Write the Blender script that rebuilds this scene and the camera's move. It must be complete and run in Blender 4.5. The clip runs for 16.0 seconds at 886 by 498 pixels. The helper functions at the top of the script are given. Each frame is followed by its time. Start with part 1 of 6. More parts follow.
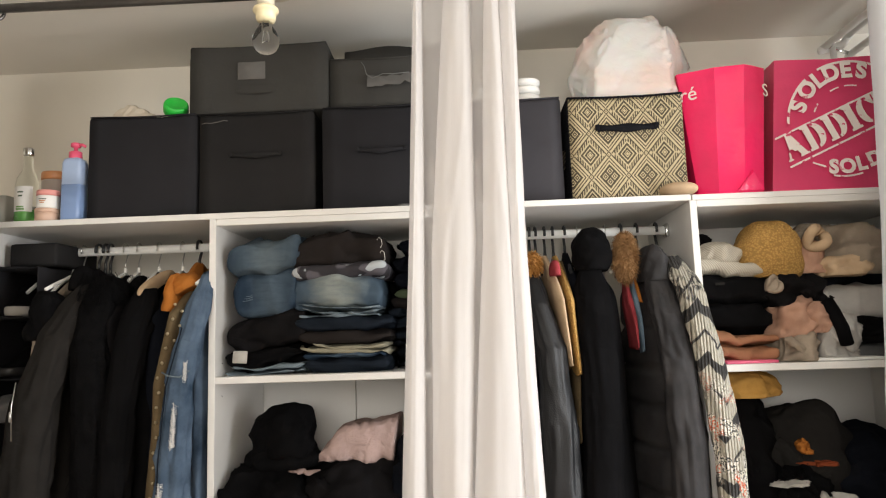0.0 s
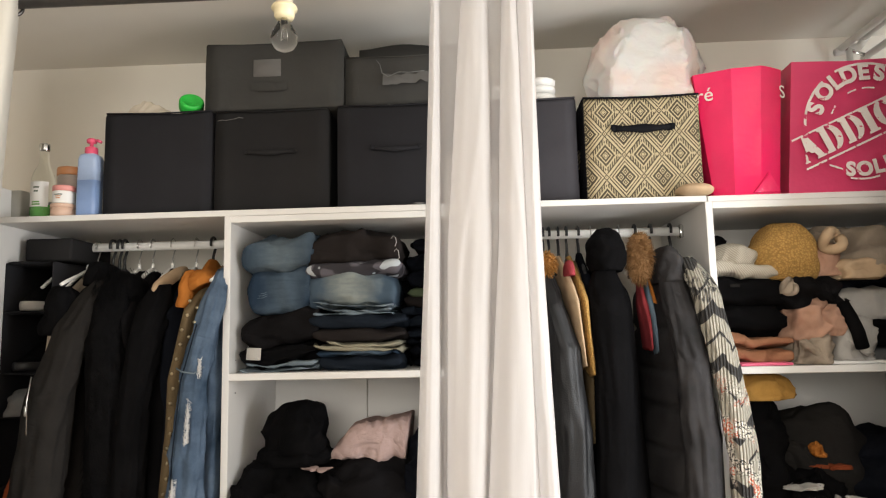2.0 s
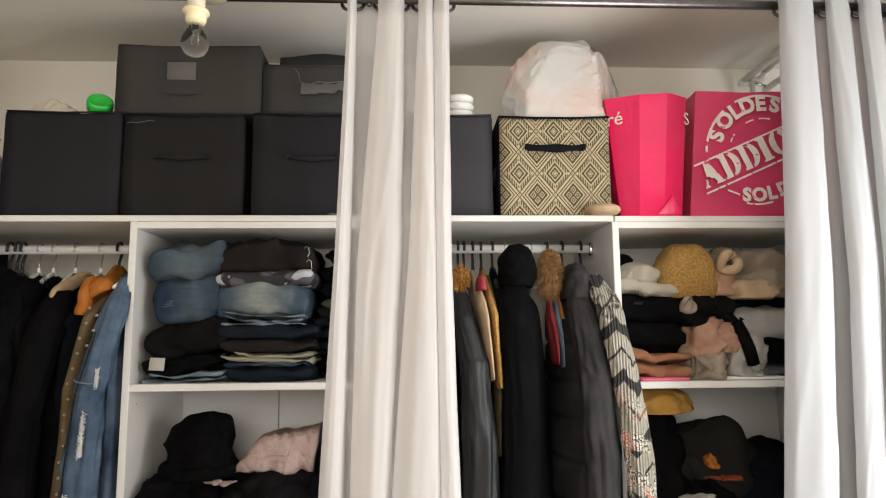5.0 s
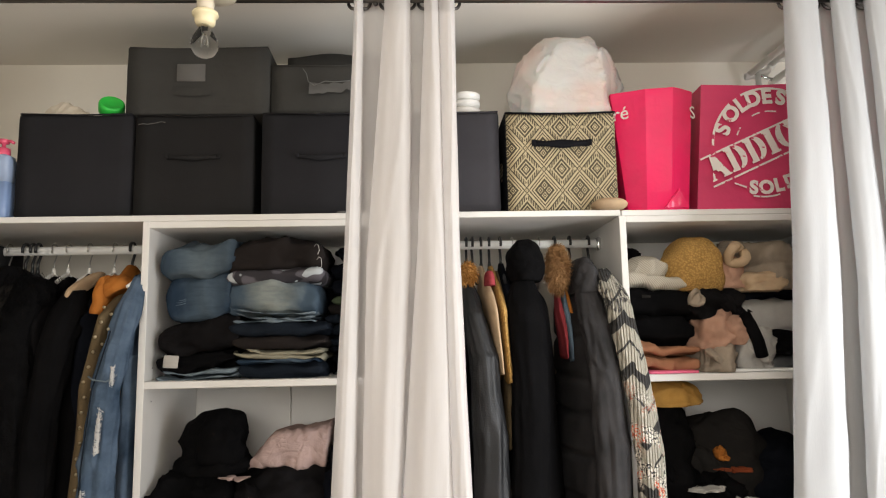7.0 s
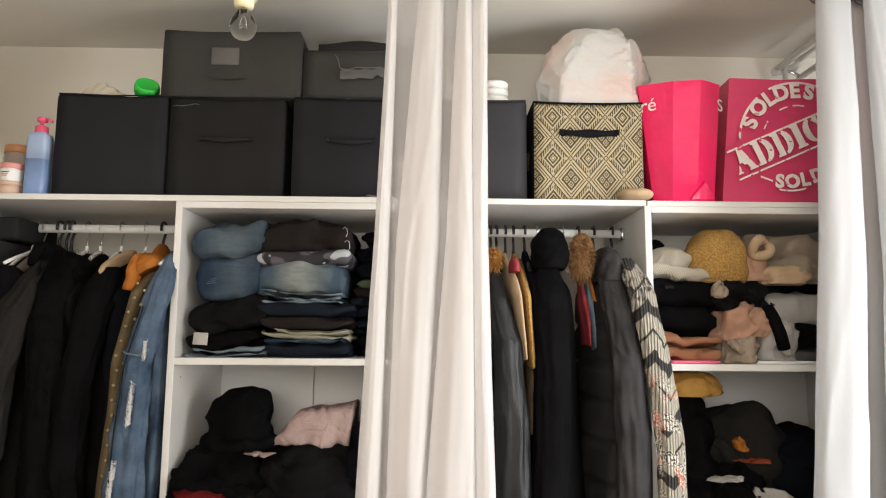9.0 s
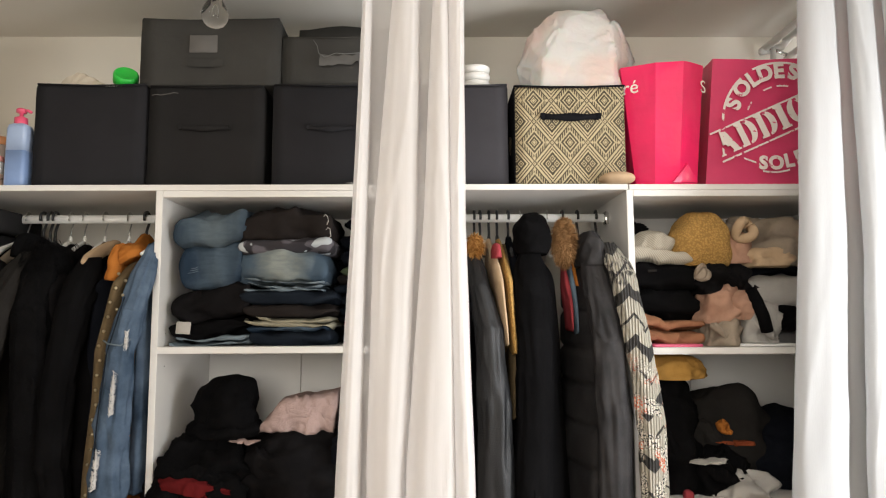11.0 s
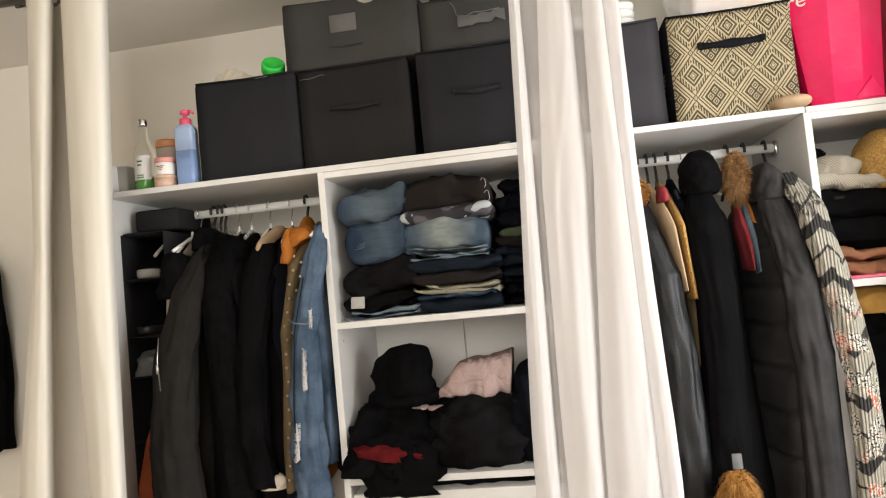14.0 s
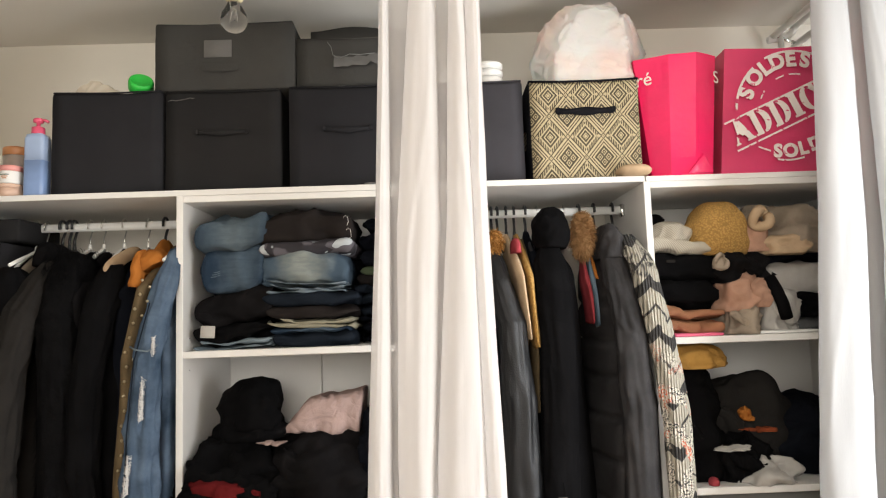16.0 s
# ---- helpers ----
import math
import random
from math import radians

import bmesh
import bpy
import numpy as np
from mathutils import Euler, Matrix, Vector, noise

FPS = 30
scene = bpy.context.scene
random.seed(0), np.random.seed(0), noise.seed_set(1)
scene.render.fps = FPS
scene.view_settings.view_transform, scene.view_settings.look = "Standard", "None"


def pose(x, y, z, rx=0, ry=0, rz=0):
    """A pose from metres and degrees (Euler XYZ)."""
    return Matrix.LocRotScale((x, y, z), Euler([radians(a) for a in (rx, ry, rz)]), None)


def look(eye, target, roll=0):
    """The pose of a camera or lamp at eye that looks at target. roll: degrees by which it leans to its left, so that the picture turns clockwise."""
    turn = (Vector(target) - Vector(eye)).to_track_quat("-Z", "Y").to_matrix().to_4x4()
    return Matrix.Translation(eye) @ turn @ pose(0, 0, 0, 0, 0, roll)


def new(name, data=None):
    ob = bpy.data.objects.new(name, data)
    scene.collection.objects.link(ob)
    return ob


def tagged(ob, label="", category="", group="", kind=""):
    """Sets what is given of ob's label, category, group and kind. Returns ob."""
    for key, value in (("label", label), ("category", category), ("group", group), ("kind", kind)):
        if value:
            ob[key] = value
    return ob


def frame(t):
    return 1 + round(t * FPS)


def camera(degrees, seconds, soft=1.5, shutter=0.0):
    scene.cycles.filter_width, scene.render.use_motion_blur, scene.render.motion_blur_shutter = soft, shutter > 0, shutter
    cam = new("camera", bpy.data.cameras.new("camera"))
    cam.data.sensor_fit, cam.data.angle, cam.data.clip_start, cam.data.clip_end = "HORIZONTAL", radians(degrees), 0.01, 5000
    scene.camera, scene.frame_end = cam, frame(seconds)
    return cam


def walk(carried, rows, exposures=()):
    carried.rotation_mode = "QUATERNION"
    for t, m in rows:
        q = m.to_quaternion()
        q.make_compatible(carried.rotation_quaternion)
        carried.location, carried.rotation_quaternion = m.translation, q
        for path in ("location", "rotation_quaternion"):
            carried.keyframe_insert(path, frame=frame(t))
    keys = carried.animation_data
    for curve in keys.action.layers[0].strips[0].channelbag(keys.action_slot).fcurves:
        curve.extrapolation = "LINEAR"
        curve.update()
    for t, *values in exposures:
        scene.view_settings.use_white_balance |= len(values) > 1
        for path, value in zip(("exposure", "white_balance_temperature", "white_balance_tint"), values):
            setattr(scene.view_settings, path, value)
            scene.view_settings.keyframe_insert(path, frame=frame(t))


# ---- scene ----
cam = camera(66.4, 16.0, soft=1.15)
PATH = [
    (0, (0.669, -1.735, 1.584), (0.595, 0.248, 1.832), -1.9),
    (0.5, (0.628, -1.729, 1.576), (0.451, 0.249, 1.808), -1.9),
    (1, (0.619, -1.731, 1.581), (0.43, 0.248, 1.802), -1.7),
    (1.5, (0.625, -1.733, 1.58), (0.455, 0.246, 1.816), -1.3),
    (2, (0.643, -1.736, 1.586), (0.556, 0.247, 1.83), -1.3),
    (2.5, (0.669, -1.739, 1.59), (0.687, 0.248, 1.821), -0.8),
    (3, (0.701, -1.735, 1.59), (0.808, 0.249, 1.815), -0.6),
    (3.5, (0.704, -1.736, 1.597), (0.805, 0.249, 1.818), -0.8),
    (4, (0.703, -1.738, 1.601), (0.809, 0.246, 1.831), -0.6),
    (6.5, (0.704, -1.757, 1.587), (0.788, 0.219, 1.886), -0.7),
    (7, (0.703, -1.761, 1.586), (0.778, 0.22, 1.849), -1.1),
    (7.5, (0.701, -1.777, 1.574), (0.792, 0.205, 1.826), -0.7),
    (8, (0.697, -1.782, 1.569), (0.791, 0.197, 1.841), -0.7),
    (8.5, (0.674, -1.782, 1.561), (0.712, 0.2, 1.827), -0.0),
    (9, (0.664, -1.78, 1.554), (0.704, 0.204, 1.807), 0.4),
    (9.2, (0.671, -1.782, 1.554), (0.738, 0.203, 1.785), 0.1),
    (11.3, (0.728, -1.778, 1.563), (0.73, 0.211, 1.765), -0.5),
    (11.5, (0.707, -1.777, 1.559), (0.628, 0.212, 1.757), -1.1),
    (12, (0.605, -1.766, 1.575), (0.365, 0.214, 1.725), -2.5),
    (12.5, (0.572, -1.766, 1.566), (0.295, 0.21, 1.691), -3.9),
    (13, (0.569, -1.761, 1.564), (0.267, 0.212, 1.676), -4.9),
    (13.5, (0.571, -1.766, 1.57), (0.285, 0.211, 1.676), -5.3),
    (14, (0.564, -1.765, 1.559), (0.286, 0.212, 1.673), -5.5),
    (14.5, (0.565, -1.76, 1.561), (0.31, 0.222, 1.643), -4.0),
    (15, (0.583, -1.78, 1.579), (0.395, 0.205, 1.732), -1.7),
    (15.5, (0.639, -1.78, 1.574), (0.579, 0.21, 1.77), -1.6),
    (16, (0.665, -1.789, 1.564), (0.699, 0.201, 1.758), -2.0),
]
walk(cam, [(t, look(eye, target, roll)) for t, eye, target, roll in PATH], exposures=[(0.0, -0.06), (1.0, -0.02), (2.5, -0.08), (4.0, -0.2), (7.5, -0.26), (9.0, -0.08), (12.0, -0.06), (14.5, 0.06), (16.0, 0.06)])

# ---- world, window light, exposure ----
world = bpy.data.worlds.new("sky")
scene.world = world
world.use_nodes = True
wn = world.node_tree.nodes
sky = wn.new("ShaderNodeTexSky")
sky.sky_type, sky.sun_disc, sky.sun_elevation, sky.sun_rotation = "NISHITA", False, radians(35), radians(80)
world.node_tree.links.new(sky.outputs[0], wn["Background"].inputs[0])
wn["Background"].inputs[1].default_value = 0.12


def area_lamp(name, m, sx, sy, power, color):
    data = bpy.data.lights.new(name, "AREA")
    data.shape, data.size, data.size_y, data.energy, data.color = "RECTANGLE", sx, sy, power, color
    ob = new(name, data)
    ob.matrix_world = m
    return ob


# sky light in two window openings; the south one is an unseen, added fill
area_lamp("window_light_east", look((2.33, -1.08, 1.42), (0.9, -0.95, 1.3)), 1.25, 1.25, 74, (0.97, 0.985, 1.0))
area_lamp("fill_light_south", look((0.4, -3.17, 1.93), (0.4, 0, 1.95)), 1.5, 0.9, 45, (1.0, 0.93, 0.835))


# ---- materials ----
class Net:
    def __init__(self, name):
        self.mat = bpy.data.materials.new(name)
        self.mat.use_nodes = True
        self.t = self.mat.node_tree
        self.b = self.t.nodes["Principled BSDF"]
        self.out = self.t.nodes["Material Output"]

    def n(self, kind, **kw):
        nd = self.t.nodes.new("ShaderNode" + kind)
        for k, v in kw.items():
            if k == "op":
                nd.operation = v
            else:
                self.set(nd, k, v)
        return nd

    def set(self, nd, key, v):
        key = key.replace("_", " ")
        sock = nd.inputs[int(key[1:])] if key[0] == "i" and key[1:].isdigit() else nd.inputs[key]
        if isinstance(v, bpy.types.NodeSocket):
            self.t.links.new(v, sock)
        elif isinstance(v, tuple) and len(v) == 3 and sock.type == "RGBA":
            sock.default_value = (*v, 1)
        else:
            sock.default_value = v

    def coords(self, stretch=(1, 1, 1)):
        co = self.n("TexCoord").outputs["Object"]
        if stretch == (1, 1, 1):
            return co
        m = self.n("Mapping", Vector=co)
        m.inputs["Scale"].default_value = stretch
        return m.outputs[0]

    def noise(self, scale, co=None, detail=4.0, rough=0.55):
        return self.n("TexNoise", Vector=co or self.coords(), Scale=scale, Detail=detail, Roughness=rough).outputs[0]

    def math(self, op, a, b=0.0, c=None):
        kw = dict(i0=a, i1=b)
        if c is not None:
            kw["i2"] = c
        return self.n("Math", op=op, **kw).outputs[0]

    def ramp(self, fac, lo, hi, a=0.35, b=0.65):
        r = self.n("ValToRGB", Fac=fac)
        e = r.color_ramp.elements
        e[0].position, e[1].position = a, b
        e[0].color, e[1].color = (*lo, 1), (*hi, 1)
        return r.outputs[0]

    def mix(self, fac, a, b):
        m = self.t.nodes.new("ShaderNodeMix")
        m.data_type = "RGBA"
        for sock, v in ((m.inputs[0], fac), (m.inputs[6], a), (m.inputs[7], b)):
            if isinstance(v, bpy.types.NodeSocket):
                self.t.links.new(v, sock)
            else:
                sock.default_value = (*v, 1) if isinstance(v, tuple) else v
        return m.outputs[2]

    def bump(self, height, strength=0.3, dist=0.002):
        nd = self.n("Bump", Height=height, Strength=strength, Distance=dist)
        self.t.links.new(nd.outputs[0], self.b.inputs["Normal"])

    def base(self, color, rough=0.6, metal=0.0, spec=0.4):
        self.set(self.b, "Base Color", color)
        self.set(self.b, "Roughness", rough)
        self.set(self.b, "Metallic", metal)
        self.set(self.b, "Specular IOR Level", spec)
        return self


def scaled(c, k):
    return tuple(min(1.0, v * k) for v in c)


def painted(name, c, rough=0.55, grain=0.06, big=2.0, relief=0.15):
    m = Net(name)
    col = m.ramp(m.noise(big), scaled(c, 1 - grain), scaled(c, 1 + grain * 0.5))
    m.base(col, rough)
    m.bump(m.noise(220), relief, 0.0008)
    return m.mat


def fabric(name, c, var=0.25, weave=900, big=9, rough=0.92, relief=0.35, dist=0.0015, sheen=0.0, c2=None, crease=0.32):
    m = Net(name)
    lo, hi = scaled(c, 1 - var), c2 or scaled(c, 1 + var)
    patch = m.ramp(m.noise(big, detail=6), lo, hi, 0.3, 0.7)
    fine = m.noise(weave, detail=2)
    col = m.mix(m.math("MULTIPLY", fine, 0.35), patch, scaled(c, 0.6))
    m.base(col, rough, spec=0.04)
    m.set(m.b, "Sheen Weight", sheen)
    h = m.math("ADD", fine, m.math("MULTIPLY", m.noise(45), 2.0))
    if crease:
        for sc, st, k in ((11.0, (1, 1, 1.5), 26.0), (26.0, (1, 1, 1.3), 9.0)):
            wr = m.n("TexNoise", Vector=m.coords(st), Scale=sc, Detail=1.5, Roughness=0.5, Distortion=0.9).outputs[0]
            wr = m.math("MINIMUM", m.math("ABSOLUTE", m.math("SUBTRACT", wr, 0.5)), 0.11)
            h = m.math("ADD", h, m.math("MULTIPLY", wr, k * crease * 0.0015 / dist))
    m.bump(h, relief, dist)
    return m.mat


def plastic(name, c, rough=0.35, relief=0.0, trans=0.0, spec=0.5):
    m = Net(name)
    m.base(m.ramp(m.noise(14), scaled(c, 0.94), scaled(c, 1.04)), rough, spec=spec)
    m.set(m.b, "Transmission Weight", trans)
    if relief:
        m.bump(m.noise(30), relief, 0.004)
    return m.mat


def metal(name, c, rough=0.3):
    m = Net(name)
    m.base(m.ramp(m.noise(40), scaled(c, 0.85), c), rough, 1.0)
    return m.mat


def glass(name, c=(1, 1, 1), rough=0.02):
    m = Net(name)
    m.base(c, rough)
    m.set(m.b, "Transmission Weight", 1.0)
    return m.mat


def sheer(name, c, clear, translucent):
    """Woven curtain: part lets the view through, part lets light through."""
    m = Net(name)
    threads = m.noise(700, m.coords((1, 1, 0.05)), 2)
    col = m.mix(m.math("MULTIPLY", threads, 0.25), c, scaled(c, 0.82))
    m.base(col, 0.95, spec=0.1)
    m.bump(m.math("ADD", threads, m.noise(35, m.coords((1, 1, 0.25)))), 0.25, 0.002)
    tl = m.n("BsdfTranslucent", Color=col)
    tp = m.n("BsdfTransparent")
    one = m.n("MixShader", Fac=translucent)
    m.t.links.new(m.b.outputs[0], one.inputs[1])
    m.t.links.new(tl.outputs[0], one.inputs[2])
    two = m.n("MixShader", Fac=clear)
    m.t.links.new(one.outputs[0], two.inputs[1])
    m.t.links.new(tp.outputs[0], two.inputs[2])
    m.t.links.new(two.outputs[0], m.out.inputs[0])
    return m.mat


M = {}
M["wall"] = painted("wall_paint", (0.80, 0.765, 0.69), 0.85, 0.05, 1.4, 0.3)
M["ceiling"] = painted("ceiling_paint", (0.76, 0.73, 0.67), 0.9, 0.04, 1.1, 0.3)
M["melamine"] = painted("white_melamine", (0.69, 0.675, 0.65), 0.42, 0.03, 5, 0.05)
M["floor"] = painted("floor_oak", (0.36, 0.25, 0.16), 0.5, 0.25, 4)
M["chrome"] = metal("chrome", (0.75, 0.75, 0.74), 0.22)
M["rod"] = metal("gunmetal", (0.16, 0.15, 0.145), 0.33)
M["rail"] = painted("white_rail", (0.74, 0.74, 0.72), 0.35)
M["black_fab"] = fabric("black_nonwoven", (0.0235, 0.0232, 0.0258), 0.15, 1200, 5, 0.85, 0.25, crease=0.12)
M["black_fab_warm"] = fabric("black_nonwoven_warm", (0.0225, 0.0218, 0.0222), 0.15, 1200, 5, 0.85, 0.25, crease=0.12)
# black nonwoven lightened in its colour for the haze over the curtained cube
M["hazed_black_fab"] = fabric("hazed_black_nonwoven", (0.052, 0.050, 0.056), 0.15, 1200, 5, 0.85, 0.25, crease=0.12)
M["grey_fab"] = fabric("grey_nonwoven", (0.053, 0.052, 0.049), 0.12, 1200, 6, 0.9, 0.3, crease=0.3)
M["grey_label"] = fabric("grey_label", (0.14, 0.135, 0.13), 0.1, crease=0.1)
M["dark_tape"] = fabric("dark_tape", (0.011, 0.011, 0.013), 0.15, 1500, 20, 0.8, 0.4)
M["paper"] = painted("white_paper", (0.78, 0.77, 0.75), 0.7)
M["mid_sheer"] = sheer("sheer_voile", (0.83, 0.80, 0.78), 0.34, 0.4)
M["curtain"] = sheer("linen_curtain", (0.74, 0.70, 0.62), 0.0, 0.16)
M["curtain_r"] = sheer("white_curtain", (0.575, 0.575, 0.575), 0.03, 0.5)


# ---- mesh tools ----
def part(name, bm, material, parent=None, label="", smooth=True):
    """Links a bmesh as one mesh object under a thing or a part."""
    me = bpy.data.meshes.new(name)
    bmesh.ops.recalc_face_normals(bm, faces=bm.faces)
    bm.to_mesh(me)
    bm.free()
    if smooth:
        me.shade_smooth()
    for mt in material if isinstance(material, (list, tuple)) else [material]:
        me.materials.append(mt)
    ob = new(name, me)
    if parent:
        ob.parent = parent
    if label:
        ob["label"] = label
    return ob


def thing(name, label, category, at=(0, 0, 0), group="", kind="", rz=0):
    ob = new(name)
    ob.matrix_basis = pose(*at, 0, 0, rz)
    return tagged(ob, label, category, group, kind)


def block(x0, x1, y0, y1, z0, z1, bevel=0.002, seg=1, bm=None):
    bm = bm or bmesh.new()
    vs = [bm.verts.new((x, y, z)) for x in (x0, x1) for y in (y0, y1) for z in (z0, z1)]
    fs = [bm.faces.new([vs[i] for i in q]) for q in ((0, 1, 3, 2), (4, 6, 7, 5), (0, 4, 5, 1), (2, 3, 7, 6), (0, 2, 6, 4), (1, 5, 7, 3))]
    if bevel:
        es = {e for f in fs for e in f.edges}
        bmesh.ops.bevel(bm, geom=list(es), offset=bevel, segments=seg, profile=0.5, affect="EDGES")
    return bm


def loft(rings, bm=None, caps=True, wrap=True):
    bm = bm or bmesh.new()
    vs = [[bm.verts.new(p) for p in r] for r in rings]
    n = len(vs[0])
    for a, b in zip(vs, vs[1:]):
        for i in range(n if wrap else n - 1):
            j = (i + 1) % n
            bm.faces.new((a[i], a[j], b[j], b[i]))
    if caps and wrap:
        bm.faces.new(vs[0][::-1])
        bm.faces.new(vs[-1])
    return bm


def lathe(profile, n=28, bm=None, at=(0, 0, 0)):
    return loft([[(at[0] + max(r, 1e-4) * math.cos(2 * math.pi * i / n), at[1] + max(r, 1e-4) * math.sin(2 * math.pi * i / n), at[2] + z) for i in range(n)] for r, z in profile], bm)


def tube(points, radius, n=8, bm=None):
    """A round tube along points; radius may be a function of the way along, 0 to 1."""
    pts = [Vector(p) for p in points]
    rings = []
    side = None
    for i, p in enumerate(pts):
        d = (pts[min(i + 1, len(pts) - 1)] - pts[max(i - 1, 0)]).normalized()
        if side is None:
            side = d.orthogonal().normalized()
        side = (side - d * side.dot(d)).normalized()
        up = d.cross(side)
        r = radius(i / (len(pts) - 1)) if callable(radius) else radius
        rings.append([p + side * (r * math.cos(2 * math.pi * k / n)) + up * (r * math.sin(2 * math.pi * k / n)) for k in range(n)])
    return loft(rings, bm)


def nz(x, y, z, k=1.0, s=0.0):
    return noise.noise(Vector((x * k + s, y * k + 1.7 * s, z * k - 2.3 * s)))


# ---- room ----
CEIL, BACK = 2.52, 0.45


def structure(name, bm, mat, label, category, smooth=False):
    return tagged(part(name, bm, mat, smooth=smooth), label, category, kind="structure")


structure("floor", block(-2.5, 2.45, -3.3, BACK + 0.1, -0.1, 0, 0), M["floor"], "worn oak floor boards of the bedroom", "floor")
structure("ceiling", block(-2.5, 2.45, -3.3, BACK + 0.1, CEIL, CEIL + 0.1, 0), M["ceiling"], "plain off-white painted ceiling", "ceiling")
structure("wall_north", block(-2.5, 2.45, BACK, BACK + 0.1, 0.0, CEIL, 0), M["wall"], "off-white painted wall behind the wardrobe", "wall")
structure("wall_west", block(-2.5, -2.4, -3.2, BACK, 0.0, CEIL, 0), M["wall"], "off-white painted side wall", "wall")


def holed(along, a0, a1, b0, b1, o0, o1, z0, z1):
    """A wall with one window opening: along x or y."""
    bm = bmesh.new()
    for p0, p1, q0, q1 in ((a0, o0, 0, CEIL), (o1, a1, 0, CEIL), (o0, o1, 0, z0), (o0, o1, z1, CEIL)):
        block(*((p0, p1, b0, b1) if along == "x" else (b0, b1, p0, p1)), q0, q1, 0, bm=bm)
    return bm


structure("wall_east", holed("y", -3.2, BACK, 2.35, 2.45, -1.83, -0.33, 0.85, 2.2), M["wall"], "off-white wall with a tall window", "wall")
# opening added for the front fill light, never in view
structure("wall_south", holed("x", -2.5, 2.45, -3.3, -3.2, -0.35, 1.15, 1.1, 2.42), M["wall"], "off-white wall with an added unseen window", "wall")


def window(name, m):
    w = tagged(new(name), "white-framed window with two casements", "window", kind="structure")
    w.matrix_basis = m
    for x0, x1, z0, z1 in ((-0.75, -0.7, 0, 1.32), (0.7, 0.75, 0, 1.32), (-0.7, 0.7, 0, 0.05), (-0.7, 0.7, 1.27, 1.32), (-0.03, 0.03, 0.05, 1.27)):
        part("window_frame", block(x0, x1, -0.03, 0.03, z0, z1, 0.004), M["melamine"], w, smooth=False)
    part("window_sill", block(-0.78, 0.78, -0.12, 0.0, -0.03, 0.0, 0.004), M["melamine"], w, smooth=False)


window("window_1", pose(2.43, -1.08, 0.87, 0, 0, -90))
# the second window is an added, unseen frame around the fill lamp
window("added_window", pose(0.4, -3.27, 1.1, 0, 0, 180))

# ---- wardrobe carcass ----
T = 0.018
DEEP = 0.42


def panel(name, x0, x1, y0, y1, z0, z1, parent):
    return part(name, block(x0, x1, y0, y1, z0, z1, 0.0012), M["melamine"], parent, smooth=False)


shelf = thing("top_shelf", "long white melamine board lying across the wardrobe units", "shelf", (0, 0, 1.903))
panel("board", -0.634, 1.246, 0, DEEP, 0.0, 0.016, shelf)
panel("board", 1.249, 1.90, 0.001, DEEP, 0.0, 0.015, shelf)
end = tagged(panel("end_panel", -0.652, -0.634, 0, DEEP, 0, 2.005, None), "white melamine end panel of the wardrobe", "panel")
end.name = "wardrobe_end_panel"


def unit(x0, x1, shelves, label):
    u = thing("wardrobe_unit", label, "wardrobe unit", (x0, 0, 0), "white wardrobe units")
    w = x1 - x0
    panel("side_panel", 0, T, 0, DEEP, 0.0, 1.903, u)
    panel("side_panel", w - T, w, 0, DEEP, 0.0, 1.903, u)
    panel("top_panel", T, w - T, 0, DEEP - 0.006, 1.885, 1.9025, u)
    panel("back_panel", T, T + (w - 2 * T) * 0.46, DEEP - 0.006, DEEP, 0.06, 1.885, u)
    panel("back_panel", T + (w - 2 * T) * 0.463, w - T, DEEP - 0.006, DEEP, 0.06, 1.885, u)
    for z in shelves:
        panel("shelf_board", T - 0.0005, w - T + 0.0005, 0.001, DEEP - 0.007, z - 0.018, z, u)
    return u


u1 = unit(-0.009, 0.66, (1.492, 1.078, 0.12), "white wardrobe unit with shelves of folded clothes")
u2 = unit(1.241, 1.90, (1.484, 1.096, 0.12), "white wardrobe unit with shelves of knitwear")
for u, z1 in ((u1, 1.035), (u2, 1.05)):
    for i in range(3):
        d = part("drawer", block(0.022, 0.647, 0.004, 0.4, z1 - 0.3 * (i + 1) + 0.004, z1 - 0.3 * i, 0.002), M["melamine"], u, smooth=False)
# peg holes
for k, z in enumerate((1.525, 1.44)):
    part("peg_hole", lathe([(0.0015, 0), (0.0015, 0.001)], 10), M["dark_tape"], u1).matrix_basis = pose(0.0181, 0.05, z, 0, 90, 0)

# ---- rails ----
for x0, x1 in ((-0.634, -0.009), (0.66, 1.241)):
    r = thing("wardrobe_rail", "white oval metal hanging rail full of hangers", "clothes rail", (0, 0.2, 1.856), "wardrobe rails")
    part("bar", loft([[(x, 0.008 * math.cos(a * math.pi / 8), 0.0125 * math.sin(a * math.pi / 8)) for a in range(16)] for x in (x0, x1)]), M["rail"], r)
    for x, s in ((x0, 1), (x1, -1)):
        part("socket", block(min(x, x + s * 0.012), max(x, x + s * 0.012), -0.013, 0.013, -0.02, 0.018, 0.003), M["chrome"], r)

# ---- curtain rod and curtains ----
ROD_Y, ROD_Z = -0.22, 2.402
rod = thing("curtain_rod", "dark gunmetal curtain rod with ball ends", "curtain rod", (0, ROD_Y, ROD_Z))
part("pole", tube([(-0.78, 0, 0), (2.15, 0, 0)], 0.011, 20), M["rod"], rod)
for x in (-0.795, 2.165):
    part("finial", lathe([(0.002, -0.021), (0.012, -0.018), (0.02, -0.007), (0.021, 0.003), (0.015, 0.015), (0.003, 0.021)], 20, at=(x, 0, 0)), M["rod"], rod)
